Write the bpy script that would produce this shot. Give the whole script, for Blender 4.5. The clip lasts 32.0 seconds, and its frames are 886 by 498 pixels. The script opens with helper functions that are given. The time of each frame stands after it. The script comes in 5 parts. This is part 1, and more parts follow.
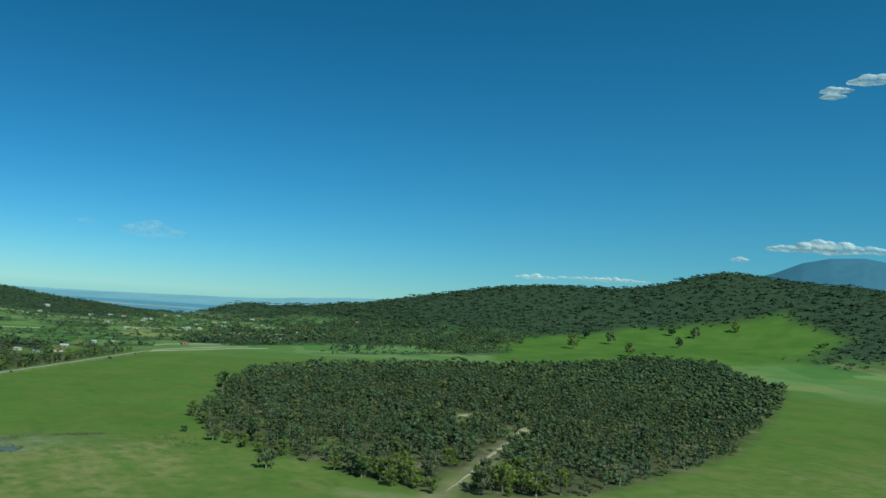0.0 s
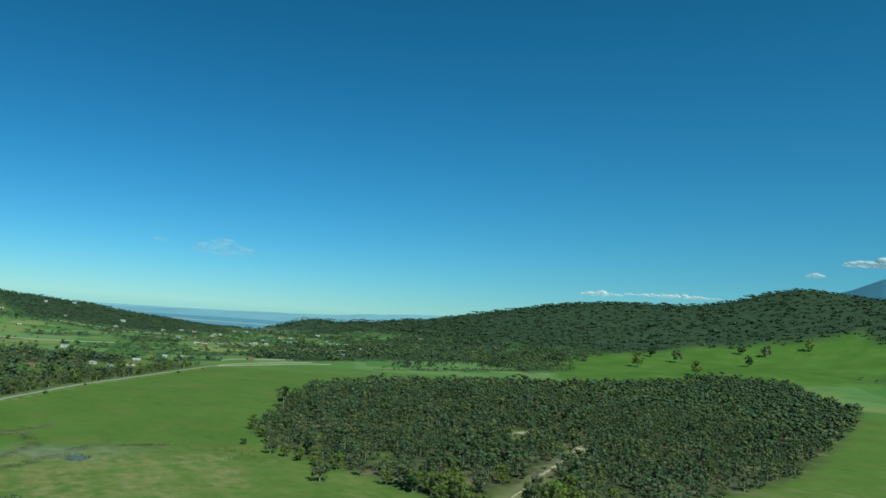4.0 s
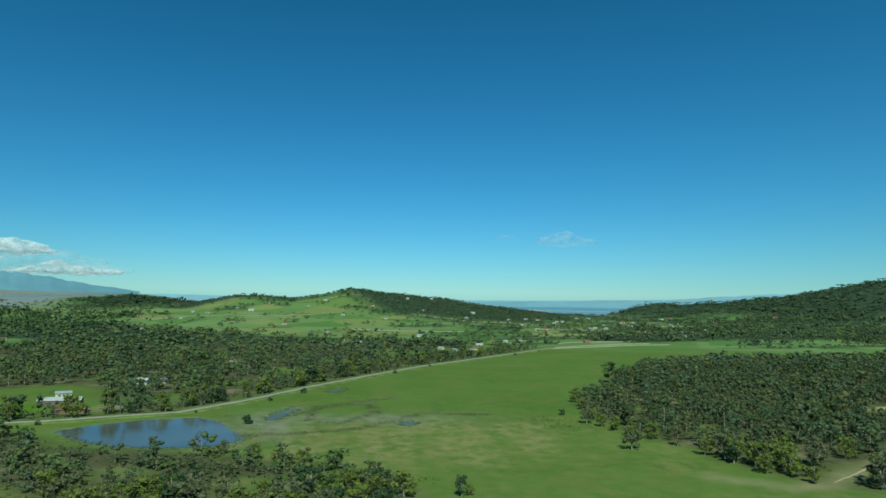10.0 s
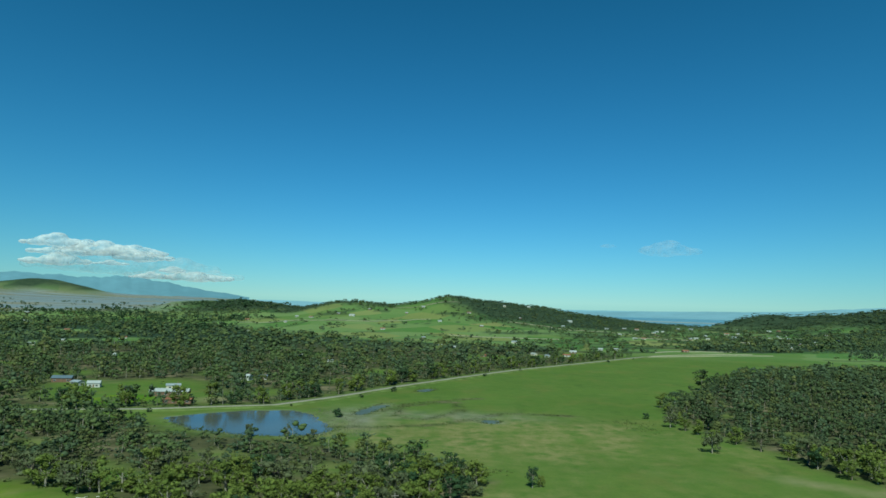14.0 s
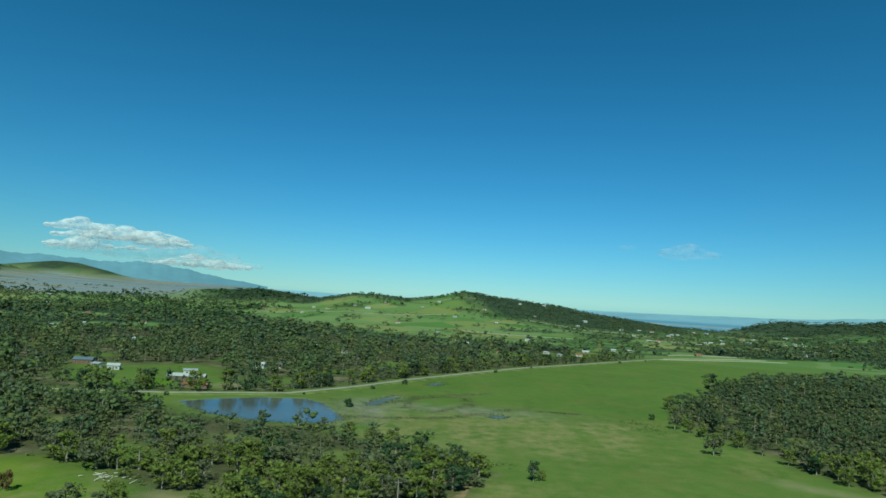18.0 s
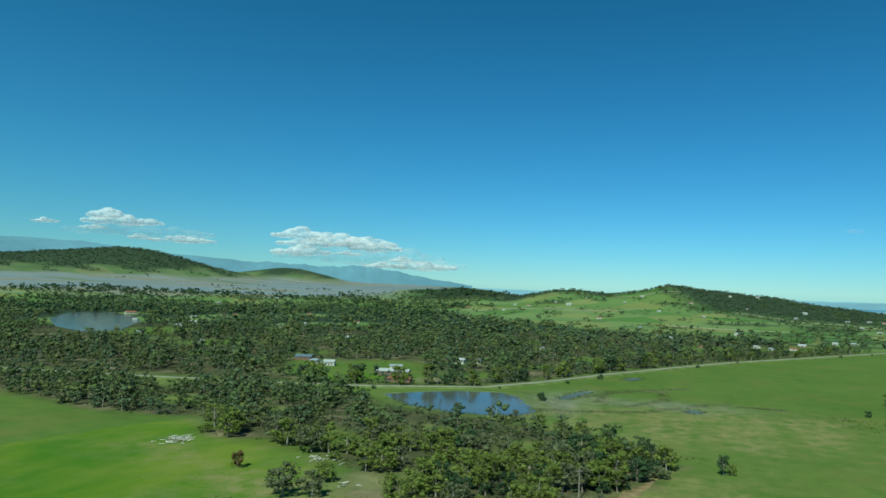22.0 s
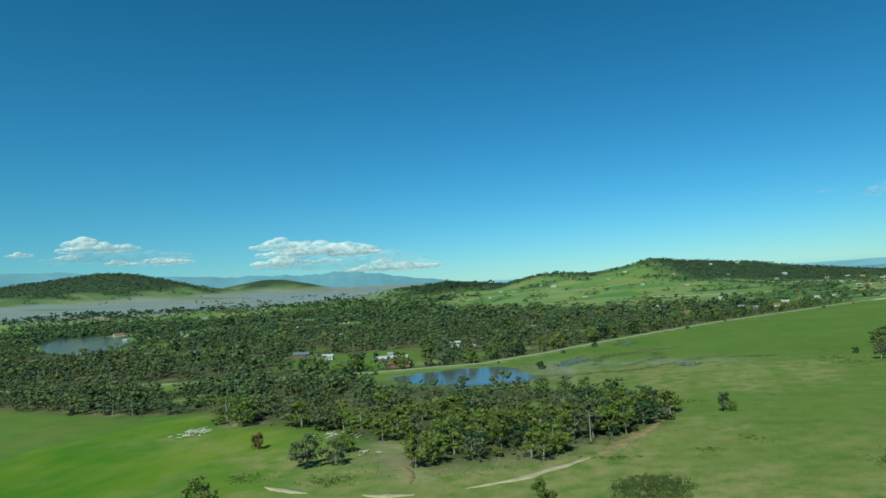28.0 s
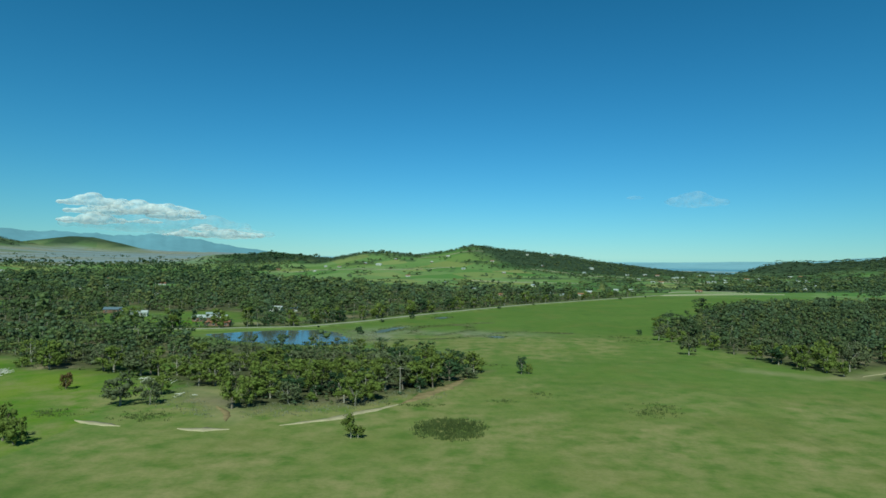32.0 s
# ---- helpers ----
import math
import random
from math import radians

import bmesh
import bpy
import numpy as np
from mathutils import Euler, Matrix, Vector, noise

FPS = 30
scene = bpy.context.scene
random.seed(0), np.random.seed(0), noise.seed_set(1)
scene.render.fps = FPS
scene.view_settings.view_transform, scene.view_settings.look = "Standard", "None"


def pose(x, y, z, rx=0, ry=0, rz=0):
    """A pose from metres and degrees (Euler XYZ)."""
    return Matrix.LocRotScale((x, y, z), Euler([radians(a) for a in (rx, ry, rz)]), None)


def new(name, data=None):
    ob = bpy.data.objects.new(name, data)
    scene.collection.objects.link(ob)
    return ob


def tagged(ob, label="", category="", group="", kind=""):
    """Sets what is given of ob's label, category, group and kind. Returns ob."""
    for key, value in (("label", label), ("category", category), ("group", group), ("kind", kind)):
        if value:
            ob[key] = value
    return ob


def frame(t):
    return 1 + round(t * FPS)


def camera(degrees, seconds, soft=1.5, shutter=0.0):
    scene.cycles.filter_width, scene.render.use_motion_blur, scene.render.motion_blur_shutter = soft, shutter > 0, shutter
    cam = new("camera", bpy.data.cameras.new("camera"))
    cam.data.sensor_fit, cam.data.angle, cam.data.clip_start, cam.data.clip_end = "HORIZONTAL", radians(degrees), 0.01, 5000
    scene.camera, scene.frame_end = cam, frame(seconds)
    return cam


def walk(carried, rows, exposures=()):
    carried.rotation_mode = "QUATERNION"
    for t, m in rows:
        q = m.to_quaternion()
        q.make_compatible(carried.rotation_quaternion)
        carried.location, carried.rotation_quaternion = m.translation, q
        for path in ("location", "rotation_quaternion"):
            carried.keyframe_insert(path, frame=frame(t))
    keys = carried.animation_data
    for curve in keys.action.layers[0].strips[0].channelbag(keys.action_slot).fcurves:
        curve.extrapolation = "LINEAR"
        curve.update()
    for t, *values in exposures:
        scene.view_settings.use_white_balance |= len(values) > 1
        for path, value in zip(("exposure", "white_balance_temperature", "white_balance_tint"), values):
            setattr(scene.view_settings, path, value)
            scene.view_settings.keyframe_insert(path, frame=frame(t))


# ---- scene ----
# the drone's camera and its flight
cam = camera(58.50, 32.0, soft=1.58)
PATH = [
    (0.0, pose(-36.42, 16.02, 78.44, 94.05, -4.01, -36.29)),
    (0.5, pose(-34.07, 15.05, 78.32, 93.24, -3.79, -30.49)),
    (1.0, pose(-33.06, 14.03, 77.73, 93.82, -3.45, -30.65)),
    (1.5, pose(-32.93, 13.08, 77.43, 94.84, -3.71, -31.56)),
    (2.0, pose(-32.99, 12.23, 77.66, 94.91, -3.79, -31.86)),
    (2.5, pose(-32.82, 11.43, 78.23, 94.78, -3.99, -31.68)),
    (4.5, pose(-32.40, 9.07, 78.71, 95.04, -4.32, -31.41)),
    (5.0, pose(-31.70, 8.86, 78.23, 94.71, -4.36, -30.04)),
    (5.5, pose(-29.68, 8.51, 77.52, 93.42, -3.94, -27.75)),
    (6.0, pose(-27.59, 8.25, 76.69, 93.53, -3.73, -27.07)),
    (6.5, pose(-25.21, 8.15, 75.88, 93.77, -3.10, -26.84)),
    (7.0, pose(-21.95, 8.20, 74.99, 93.45, -2.00, -23.68)),
    (7.5, pose(-18.15, 8.63, 74.35, 92.95, -1.05, -17.80)),
    (8.0, pose(-14.62, 9.37, 73.27, 92.65, -0.89, -12.71)),
    (8.5, pose(-11.02, 10.04, 72.03, 92.37, -1.45, -8.05)),
    (9.0, pose(-8.55, 10.15, 70.53, 92.81, 0.46, -5.92)),
    (9.5, pose(-7.67, 10.25, 68.93, 94.06, 0.81, -6.17)),
    (10.0, pose(-7.31, 10.61, 67.99, 93.13, -0.82, -6.70)),
    (10.5, pose(-6.91, 10.85, 67.40, 93.18, -2.09, -6.73)),
    (11.0, pose(-6.31, 10.16, 66.49, 93.15, -1.56, -6.94)),
    (11.5, pose(-5.04, 8.07, 65.79, 93.60, -0.92, -6.38)),
    (12.0, pose(-2.80, 4.84, 65.78, 93.92, -0.42, -2.33)),
    (12.5, pose(-0.87, 1.80, 65.75, 93.10, -1.69, -0.22)),
    (13.0, pose(-0.00, 0.00, 64.91, 93.48, -0.44, -0.03)),
    (13.5, pose(0.65, -0.93, 64.03, 93.95, -1.64, 0.30)),
    (14.0, pose(1.38, -1.62, 63.93, 93.66, -1.48, 0.59)),
    (14.5, pose(1.75, -2.32, 63.95, 93.46, -2.32, 0.62)),
    (16.5, pose(3.69, -6.60, 64.33, 93.63, -3.67, 1.24)),
    (17.0, pose(3.85, -7.78, 64.60, 93.23, -3.35, 1.51)),
    (17.5, pose(4.02, -8.99, 64.39, 93.35, -3.41, 1.70)),
    (18.0, pose(4.22, -10.02, 64.20, 93.29, -3.40, 1.83)),
    (18.5, pose(4.45, -11.11, 64.13, 93.35, -3.65, 2.02)),
    (19.0, pose(4.61, -12.30, 64.14, 93.07, -3.71, 2.16)),
    (19.5, pose(4.51, -13.35, 64.27, 93.11, -3.52, 2.46)),
    (20.0, pose(4.71, -14.44, 64.53, 92.77, -3.93, 2.69)),
    (20.5, pose(5.81, -15.74, 64.56, 92.84, -3.55, 3.01)),
    (21.0, pose(8.59, -17.40, 64.27, 93.28, -2.72, 8.02)),
    (21.5, pose(12.17, -19.25, 64.34, 92.39, -2.00, 14.86)),
    (22.0, pose(14.71, -20.53, 64.60, 92.41, -1.75, 16.54)),
    (22.5, pose(15.99, -21.64, 64.54, 92.40, -1.67, 17.22)),
    (23.0, pose(16.08, -22.85, 64.05, 92.93, -1.65, 17.36)),
    (23.5, pose(15.53, -23.77, 63.54, 93.17, -0.84, 17.07)),
    (24.0, pose(14.90, -24.36, 62.96, 92.41, 0.97, 16.92)),
    (24.5, pose(14.34, -25.15, 61.89, 93.03, 1.49, 16.82)),
    (25.0, pose(14.17, -25.89, 61.02, 92.56, 1.49, 16.70)),
    (25.5, pose(13.75, -26.71, 60.12, 92.54, 1.97, 16.19)),
    (27.5, pose(11.40, -29.87, 55.17, 92.69, 3.34, 15.19)),
    (28.0, pose(11.40, -30.30, 54.32, 92.28, 3.71, 15.24)),
    (28.5, pose(11.41, -30.74, 53.55, 91.68, 2.41, 14.66)),
    (29.0, pose(11.77, -31.36, 51.85, 92.65, 2.61, 14.42)),
    (29.5, pose(12.15, -32.11, 50.53, 92.25, 1.24, 14.50)),
    (30.0, pose(12.71, -33.36, 49.95, 92.15, 1.32, 14.20)),
    (30.5, pose(13.60, -35.61, 49.00, 91.74, 1.24, 13.55)),
    (31.0, pose(13.98, -39.30, 48.89, 90.81, 2.31, 10.06)),
    (31.5, pose(14.05, -42.88, 48.35, 90.31, 0.68, 7.00)),
    (32.0, pose(13.72, -45.26, 47.39, 90.49, -0.78, 2.69)),
]
# --path-end
walk(cam, PATH, exposures=[(0.0, -0.15, 5620, -22), (2.5, -0.1, 5650, -22), (7.0, -0.06, 5720, -22), (9.0, -0.1, 5780, -22), (20.0, -0.1, 5780, -22), (22.0, 0.0, 5800, -22), (30.5, 0.02, 5840, -22), (32.0, -0.06, 5840, -22)])

# world, sun
SUN_AZ, SUN_EL = radians(184), radians(44)      # where the sun stands: clockwise from +y, and above the horizon
world = bpy.data.worlds.new("world")
scene.world = world
world.use_nodes = True
wn, wl = world.node_tree.nodes, world.node_tree.links
sky = wn.new("ShaderNodeTexSky")
sky.sky_type, sky.sun_disc = "NISHITA", False
sky.sun_elevation, sky.sun_rotation = SUN_EL, SUN_AZ
sky.altitude, sky.air_density, sky.dust_density, sky.ozone_density = 50, 0.8, 0.0, 6.0
wn["Background"].inputs["Strength"].default_value = 0.0525
split, clean = wn.new("ShaderNodeSeparateColor"), wn.new("ShaderNodeCombineColor")      # a deep, clean southern sky
coord, wide, unit = wn.new("ShaderNodeTexCoord"), wn.new("ShaderNodeMapping"), wn.new("ShaderNodeVectorMath")      # the sky pales quickly to both sides of its darkest part
wide.inputs["Scale"].default_value, unit.operation = (1.6, 1.0, 1.0), "NORMALIZE"
wl.new(coord.outputs["Generated"], wide.inputs["Vector"]), wl.new(wide.outputs[0], unit.inputs[0]), wl.new(unit.outputs[0], sky.inputs["Vector"])
wl.new(sky.outputs[0], split.inputs[0])
for k, (share, power) in enumerate(((0.645, 1.30), (1.08, 1.12), (0.968, 1.25))):
    scaled, bent = wn.new("ShaderNodeMath"), wn.new("ShaderNodeMath")
    scaled.operation, bent.operation = "MULTIPLY", "POWER"
    scaled.inputs[1].default_value, bent.inputs[1].default_value = share, power
    wl.new(split.outputs[k], scaled.inputs[0]), wl.new(scaled.outputs[0], bent.inputs[0]), wl.new(bent.outputs[0], clean.inputs[k])
wl.new(clean.outputs[0], wn["Background"].inputs["Color"])
sun = new("sun", bpy.data.lights.new("sun", "SUN"))
sun.data.energy, sun.data.angle, sun.data.color = 5.0, radians(0.5), (1.0, 0.95, 0.86)
sun_way = Vector((math.sin(SUN_AZ) * math.cos(SUN_EL), math.cos(SUN_AZ) * math.cos(SUN_EL), math.sin(SUN_EL)))
sun.matrix_world = Matrix.Translation((0, 0, 400)) @ sun_way.to_track_quat("Z", "Y").to_matrix().to_4x4()


# ---- materials ----
class Nodes:
    """A small helper to write node materials."""

    def __init__(self, name, rough=0.8, spec=0.3):
        self.mat = bpy.data.materials.new(name)
        self.mat.use_nodes = True
        self.tree = self.mat.node_tree
        self.bsdf = self.tree.nodes["Principled BSDF"]
        self.bsdf.inputs["Roughness"].default_value = rough
        self.bsdf.inputs["Specular IOR Level"].default_value = spec
        self.geo = self.tree.nodes.new("ShaderNodeNewGeometry")
        self.place = self.geo.outputs["Position"]

    def put(self, socket, value):
        if isinstance(value, bpy.types.NodeSocket):
            self.tree.links.new(value, socket)
        else:
            socket.default_value = value

    def noise(self, scale, detail=4.0, rough=0.55, place=None, stretch=None):
        n = self.tree.nodes.new("ShaderNodeTexNoise")
        n.inputs["Scale"].default_value, n.inputs["Detail"].default_value, n.inputs["Roughness"].default_value = scale, detail, rough
        at = place or self.place
        if stretch:
            m = self.tree.nodes.new("ShaderNodeMapping")
            m.inputs["Scale"].default_value = stretch
            self.tree.links.new(at, m.inputs["Vector"])
            at = m.outputs[0]
        self.tree.links.new(at, n.inputs["Vector"])
        return n.outputs["Fac"]

    def ramp(self, fac, low, high):
        n = self.tree.nodes.new("ShaderNodeMapRange")
        n.inputs["From Min"].default_value, n.inputs["From Max"].default_value = low, high
        self.tree.links.new(fac, n.inputs["Value"])
        return n.outputs[0]

    def mix(self, fac, a, b, kind="MIX"):
        n = self.tree.nodes.new("ShaderNodeMix")
        n.data_type, n.blend_type = "RGBA", kind
        self.put(n.inputs["Factor"], fac)
        for socket, value in ((n.inputs["A"], a), (n.inputs["B"], b)):
            self.put(socket, (*value, 1) if isinstance(value, tuple) else value)
        return n.outputs["Result"]

    def math(self, kind, a, b=0.0):
        n = self.tree.nodes.new("ShaderNodeMath")
        n.operation = kind
        self.put(n.inputs[0], a), self.put(n.inputs[1], b)
        return n.outputs[0]

    def attr(self, name):
        n = self.tree.nodes.new("ShaderNodeAttribute")
        n.attribute_name = name
        return n

    def bump(self, height, strength=0.4, distance=0.1):
        n = self.tree.nodes.new("ShaderNodeBump")
        n.inputs["Strength"].default_value, n.inputs["Distance"].default_value = strength, distance
        self.tree.links.new(height, n.inputs["Height"])
        self.tree.links.new(n.outputs[0], self.bsdf.inputs["Normal"])

    def colour(self, value):
        self.put(self.bsdf.inputs["Base Color"], (*value, 1) if isinstance(value, tuple) else value)
        return self.mat


def plain(name, colour, rough=0.7, spec=0.3, vary=0.18, scale=1.5, metal=0.0):
    """A painted or natural surface with grain and stains at two scales."""
    n = Nodes(name, rough, spec)
    n.bsdf.inputs["Metallic"].default_value = metal
    fine, broad = n.noise(scale * 6), n.noise(scale)
    c = n.mix(n.ramp(broad, 0.3, 0.7), tuple(v * (1 - vary) for v in colour), tuple(min(1, v * (1 + vary)) for v in colour))
    c = n.mix(n.math("MULTIPLY", n.ramp(fine, 0.35, 0.75), 0.25), c, tuple(v * 0.6 for v in colour))
    n.bump(fine, 0.2, 0.02)
    return n.colour(c)


def foliage(name, dark, light, tip, per="island"):
    n = Nodes(name, 0.75, 0.15)
    if per == "island":
        pick = n.geo.outputs["Random Per Island"]
    else:
        pick = n.tree.nodes.new("ShaderNodeObjectInfo").outputs["Random"]
    c = n.mix(pick, dark, light)
    c = n.mix(n.math("MULTIPLY", n.ramp(n.noise(0.022, 3), 0.48, 0.66), 0.6), c, tip)
    c = n.mix(n.math("MULTIPLY", n.ramp(n.noise(0.045, 3), 0.50, 0.68), 0.65), c, tuple(0.72 * v for v in dark))
    c = n.mix(n.math("MULTIPLY", n.ramp(n.noise(1.3, 2), 0.5, 0.75), 0.25), c, tip)
    return n.colour(c)


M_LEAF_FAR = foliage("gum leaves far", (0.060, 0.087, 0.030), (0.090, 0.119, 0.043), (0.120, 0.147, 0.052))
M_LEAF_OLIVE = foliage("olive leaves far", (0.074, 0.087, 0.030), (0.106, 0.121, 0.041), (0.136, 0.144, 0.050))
# cool blue tint stands in for distance haze; also one tone of nearer woods
M_LEAF_HAZE = foliage("haze-tinted cool leaves far", (0.051, 0.074, 0.038), (0.075, 0.104, 0.053), (0.103, 0.130, 0.063))
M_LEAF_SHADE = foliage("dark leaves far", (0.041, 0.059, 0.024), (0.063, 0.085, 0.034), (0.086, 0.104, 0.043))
M_LEAF = foliage("gum leaves", (0.084, 0.112, 0.022), (0.130, 0.156, 0.033), (0.160, 0.178, 0.040))
M_LEAF_GREY = foliage("grey gum leaves", (0.072, 0.084, 0.041), (0.107, 0.118, 0.057), (0.127, 0.137, 0.065))
M_LEAF_DARK = foliage("dark pine leaves", (0.024, 0.046, 0.018), (0.040, 0.067, 0.028), (0.052, 0.080, 0.033))
M_LEAF_RUST = foliage("rusty cypress leaves", (0.070, 0.048, 0.018), (0.120, 0.082, 0.030), (0.140, 0.105, 0.040))
M_BARK = plain("bark", (0.20, 0.165, 0.13), 0.9, 0.1)
M_BARK_PALE = plain("pale gum bark", (0.30, 0.27, 0.22), 0.9, 0.1)


def water_material(name, deep, ripple, rough):
    n = Nodes(name, rough, 0.5)
    n.bsdf.inputs["IOR"].default_value = 1.33
    n.bump(n.noise(ripple, 3), 0.05, 0.05)
    return n.colour(n.mix(n.ramp(n.noise(0.02, 3), 0.35, 0.65), deep, tuple(v * 1.5 for v in deep)))


M_POND = water_material("pond water", (0.080, 0.086, 0.076), 1.5, 0.13)
M_LAGOON = water_material("lagoon water", (0.125, 0.155, 0.145), 0.15, 0.30)
M_MARSH = water_material("marsh water", (0.085, 0.098, 0.070), 1.2, 0.38)
M_SEA = water_material("sea water", (0.13, 0.235, 0.285), 0.15, 0.35)


# ---- shape helpers ----
def mesh_of(name, verts, tris, materials, index=None, smooth=False):
    """A mesh from arrays of corners and triangles."""
    me = bpy.data.meshes.new(name)
    verts, tris = np.asarray(verts, np.float32), np.asarray(tris, np.int32)
    me.vertices.add(len(verts)), me.loops.add(tris.size), me.polygons.add(len(tris))
    me.vertices.foreach_set("co", verts.ravel())
    me.loops.foreach_set("vertex_index", tris.ravel())
    me.polygons.foreach_set("loop_start", np.arange(0, tris.size, tris.shape[1], dtype=np.int32))
    for m in materials:
        me.materials.append(m)
    if index is not None:
        me.polygons.foreach_set("material_index", np.asarray(index, np.int32))
    me.polygons.foreach_set("use_smooth", np.full(len(tris), smooth))
    me.update(calc_edges=True)
    return me


def part(name, bm, material, parent=None, label=""):
    """Links a bmesh as one mesh object under a thing or a part."""
    me = bpy.data.meshes.new(name)
    bm.to_mesh(me), bm.free()
    me.materials.append(material)
    ob = new(name, me)
    ob.parent = parent
    return tagged(ob, label) if label else ob


def slab(bm, x0, x1, y0, y1, z0, z1):
    m = Matrix.Translation(((x0 + x1) / 2, (y0 + y1) / 2, (z0 + z1) / 2)) @ Matrix.Diagonal((x1 - x0, y1 - y0, z1 - z0, 1))
    bmesh.ops.create_cube(bm, size=1, matrix=m)
    return bm


def inside(poly, x, y):
    """Whether points lie in a polygon."""
    x, y = np.asarray(x, float), np.asarray(y, float)
    hit = np.zeros(x.shape, bool)
    for (ax, ay), (bx, by) in zip(poly, poly[1:] + poly[:1]):
        cross = (ay > y) != (by > y)
        hit ^= cross & (x < (bx - ax) * (y - ay) / ((by - ay) or 1e-9) + ax)
    return hit


def from_line(line, x, y):
    """How far points lie from an open line."""
    best = np.full(np.shape(x), 1e9)
    for (ax, ay), (bx, by) in zip(line, line[1:]):
        dx, dy = bx - ax, by - ay
        s = np.clip(((x - ax) * dx + (y - ay) * dy) / (dx * dx + dy * dy), 0, 1)
        best = np.minimum(best, np.hypot(x - ax - s * dx, y - ay - s * dy))
    return best


def from_edge(poly, x, y):
    """Metres inside (positive) or outside (negative) a polygon."""
    d = from_line(poly + poly[:1], x, y)
    return np.where(inside(poly, x, y), d, -d)


def wobble(x, y, size, seed=0):
    """Cheap smooth noise between -1 and 1."""
    r = np.random.RandomState(seed)
    total = np.zeros(np.shape(x))
    for n in range(7):
        a, k = r.uniform(0, 6.28), (0.6 + 0.35 * n) / size
        total += np.sin((x * math.cos(a) + y * math.sin(a)) * k * 6.28 + r.uniform(0, 6.28)) / (1 + 0.4 * n)
    return total / 3.2


# ---- the plan ----
POND = [(-142, 406), (-129, 424), (-110, 437), (-88, 443), (-75, 432), (-66, 410), (-57, 386), (-61, 370), (-75, 364), (-100, 368), (-121, 380)]
POND_ARM = [(-50, 436), (-50, 448), (-46, 462), (-41, 474), (-36, 484), (-34, 478), (-38, 464), (-42, 450), (-45, 437)]
PUDDLE = [(18, 425), (21, 429), (26, 430), (29, 424), (26, 418), (21, 419)]
PUDDLE_FAR = [(-22, 552), (-18, 566), (-12, 574), (-9, 566), (-14, 552)]
ROAD = [(-420, 392), (-300, 405), (-210, 420), (-162, 432), (-99, 462), (-67, 512), (-34, 578), (8, 650), (61, 736), (126, 822), (210, 935), (238, 972)]
LANE = [(238, 972), (300, 1006), (372, 1042), (430, 1060)]
TRACK = [(-112, 178), (-99, 171), (-83, 165), (-57, 164), (-41, 171), (-29, 181), (-11, 206), (2, 238), (9, 262)]
SPUR = [(-57, 176), (-62, 190), (-70, 204), (-84, 226)]
BUSH_TRACK = [(332, 409), (300, 388), (269, 365), (232, 336), (202, 311), (171, 287), (150, 279), (128, 300)]
EAST_WOOD = [(290, 774), (205, 640), (176, 572), (146, 520), (135, 488), (133, 455), (130, 425), (134, 400), (141, 372), (147, 345), (152, 314), (165, 288), (190, 268), (229, 258), (335, 282), (416, 308),
             (640, 420), (900, 560), (1120, 800), (1060, 900), (860, 890), (702, 868), (540, 862), (419, 850)]
SOUTH_WOOD = [(-420, 335), (-330, 318), (-268, 298), (-222, 290), (-194, 300), (-168, 262), (-140, 262), (-112, 246), (-92, 232), (-74, 202), (-62, 193), (-40, 198),
              (-25, 206), (-8, 228), (4, 246), (13, 280), (2, 312), (-22, 322), (-50, 345), (-85, 356), (-126, 366), (-152, 392), (-200, 408), (-420, 380)]
WEST_WOOD = [(-1500, 470), (-420, 404), (-210, 432), (-162, 446), (-104, 478), (-72, 530), (-40, 596), (4, 670), (56, 756), (120, 842), (202, 952),
             (200, 1030), (110, 1130), (-30, 1140), (-150, 1190), (-320, 1310), (-420, 1450), (-560, 1560), (-820, 1480), (-1150, 1260), (-1500, 900)]
NORTH_WOOD = [(330, 1130), (430, 1110), (560, 1200), (760, 1230), (900, 1330), (1080, 1500), (1000, 1800), (820, 1750), (620, 1560), (440, 1400)]
EAST_PADDOCK = [(780, 930), (968, 1150), (1092, 1253), (1269, 1232), (1368, 1228), (1500, 1110), (1640, 1000), (1560, 820), (1300, 780), (1100, 830)]
LAKE = [(-600, 690), (-680, 740), (-780, 840), (-850, 930), (-900, 1010), (-850, 1050), (-760, 980), (-690, 900), (-640, 820), (-590, 740)]
GARDENS = [(-672, 985, 34), (-685, 1095, 34), (-800, 1490, 46), (-470, 885, 28), (-895, 1670, 50), (-940, 1485, 44), (-434, 1045, 30), (-740, 870, 70), (-600, 900, 24), (-820, 1050, 30), (-540, 700, 26), (-594, 1229, 40), (-10, 1060, 16), (110, 940, 16), (160, 1005, 18), (-115, 775, 12), (-152, 596, 12), (-254, 540, 18), (-200, 520, 42), (-160, 490, 24), (-120, 520, 14), (-236, 500, 22), (-60, 690, 18), (-420, 640, 30), (-330, 780, 26), (-560, 760, 40), (-160, 860, 30),
           (40, 900, 30), (-480, 980, 40), (-700, 900, 40), (150, 960, 18), (-300, 540, 18), (-90, 600, 10), (-290, 610, 16), (-20, 790, 14),
           (-360, 560, 13), (-480, 660, 14), (-380, 690, 12), (-250, 680, 11), (-190, 640, 9), (-230, 760, 12), (-430, 800, 15), (-520, 860, 14), (-80, 850, 12), (-300, 900, 16), (-660, 800, 15), (-620, 980, 18), (-400, 960, 14), (-210, 960, 14), (60, 830, 9), (-195, 470, 20)]
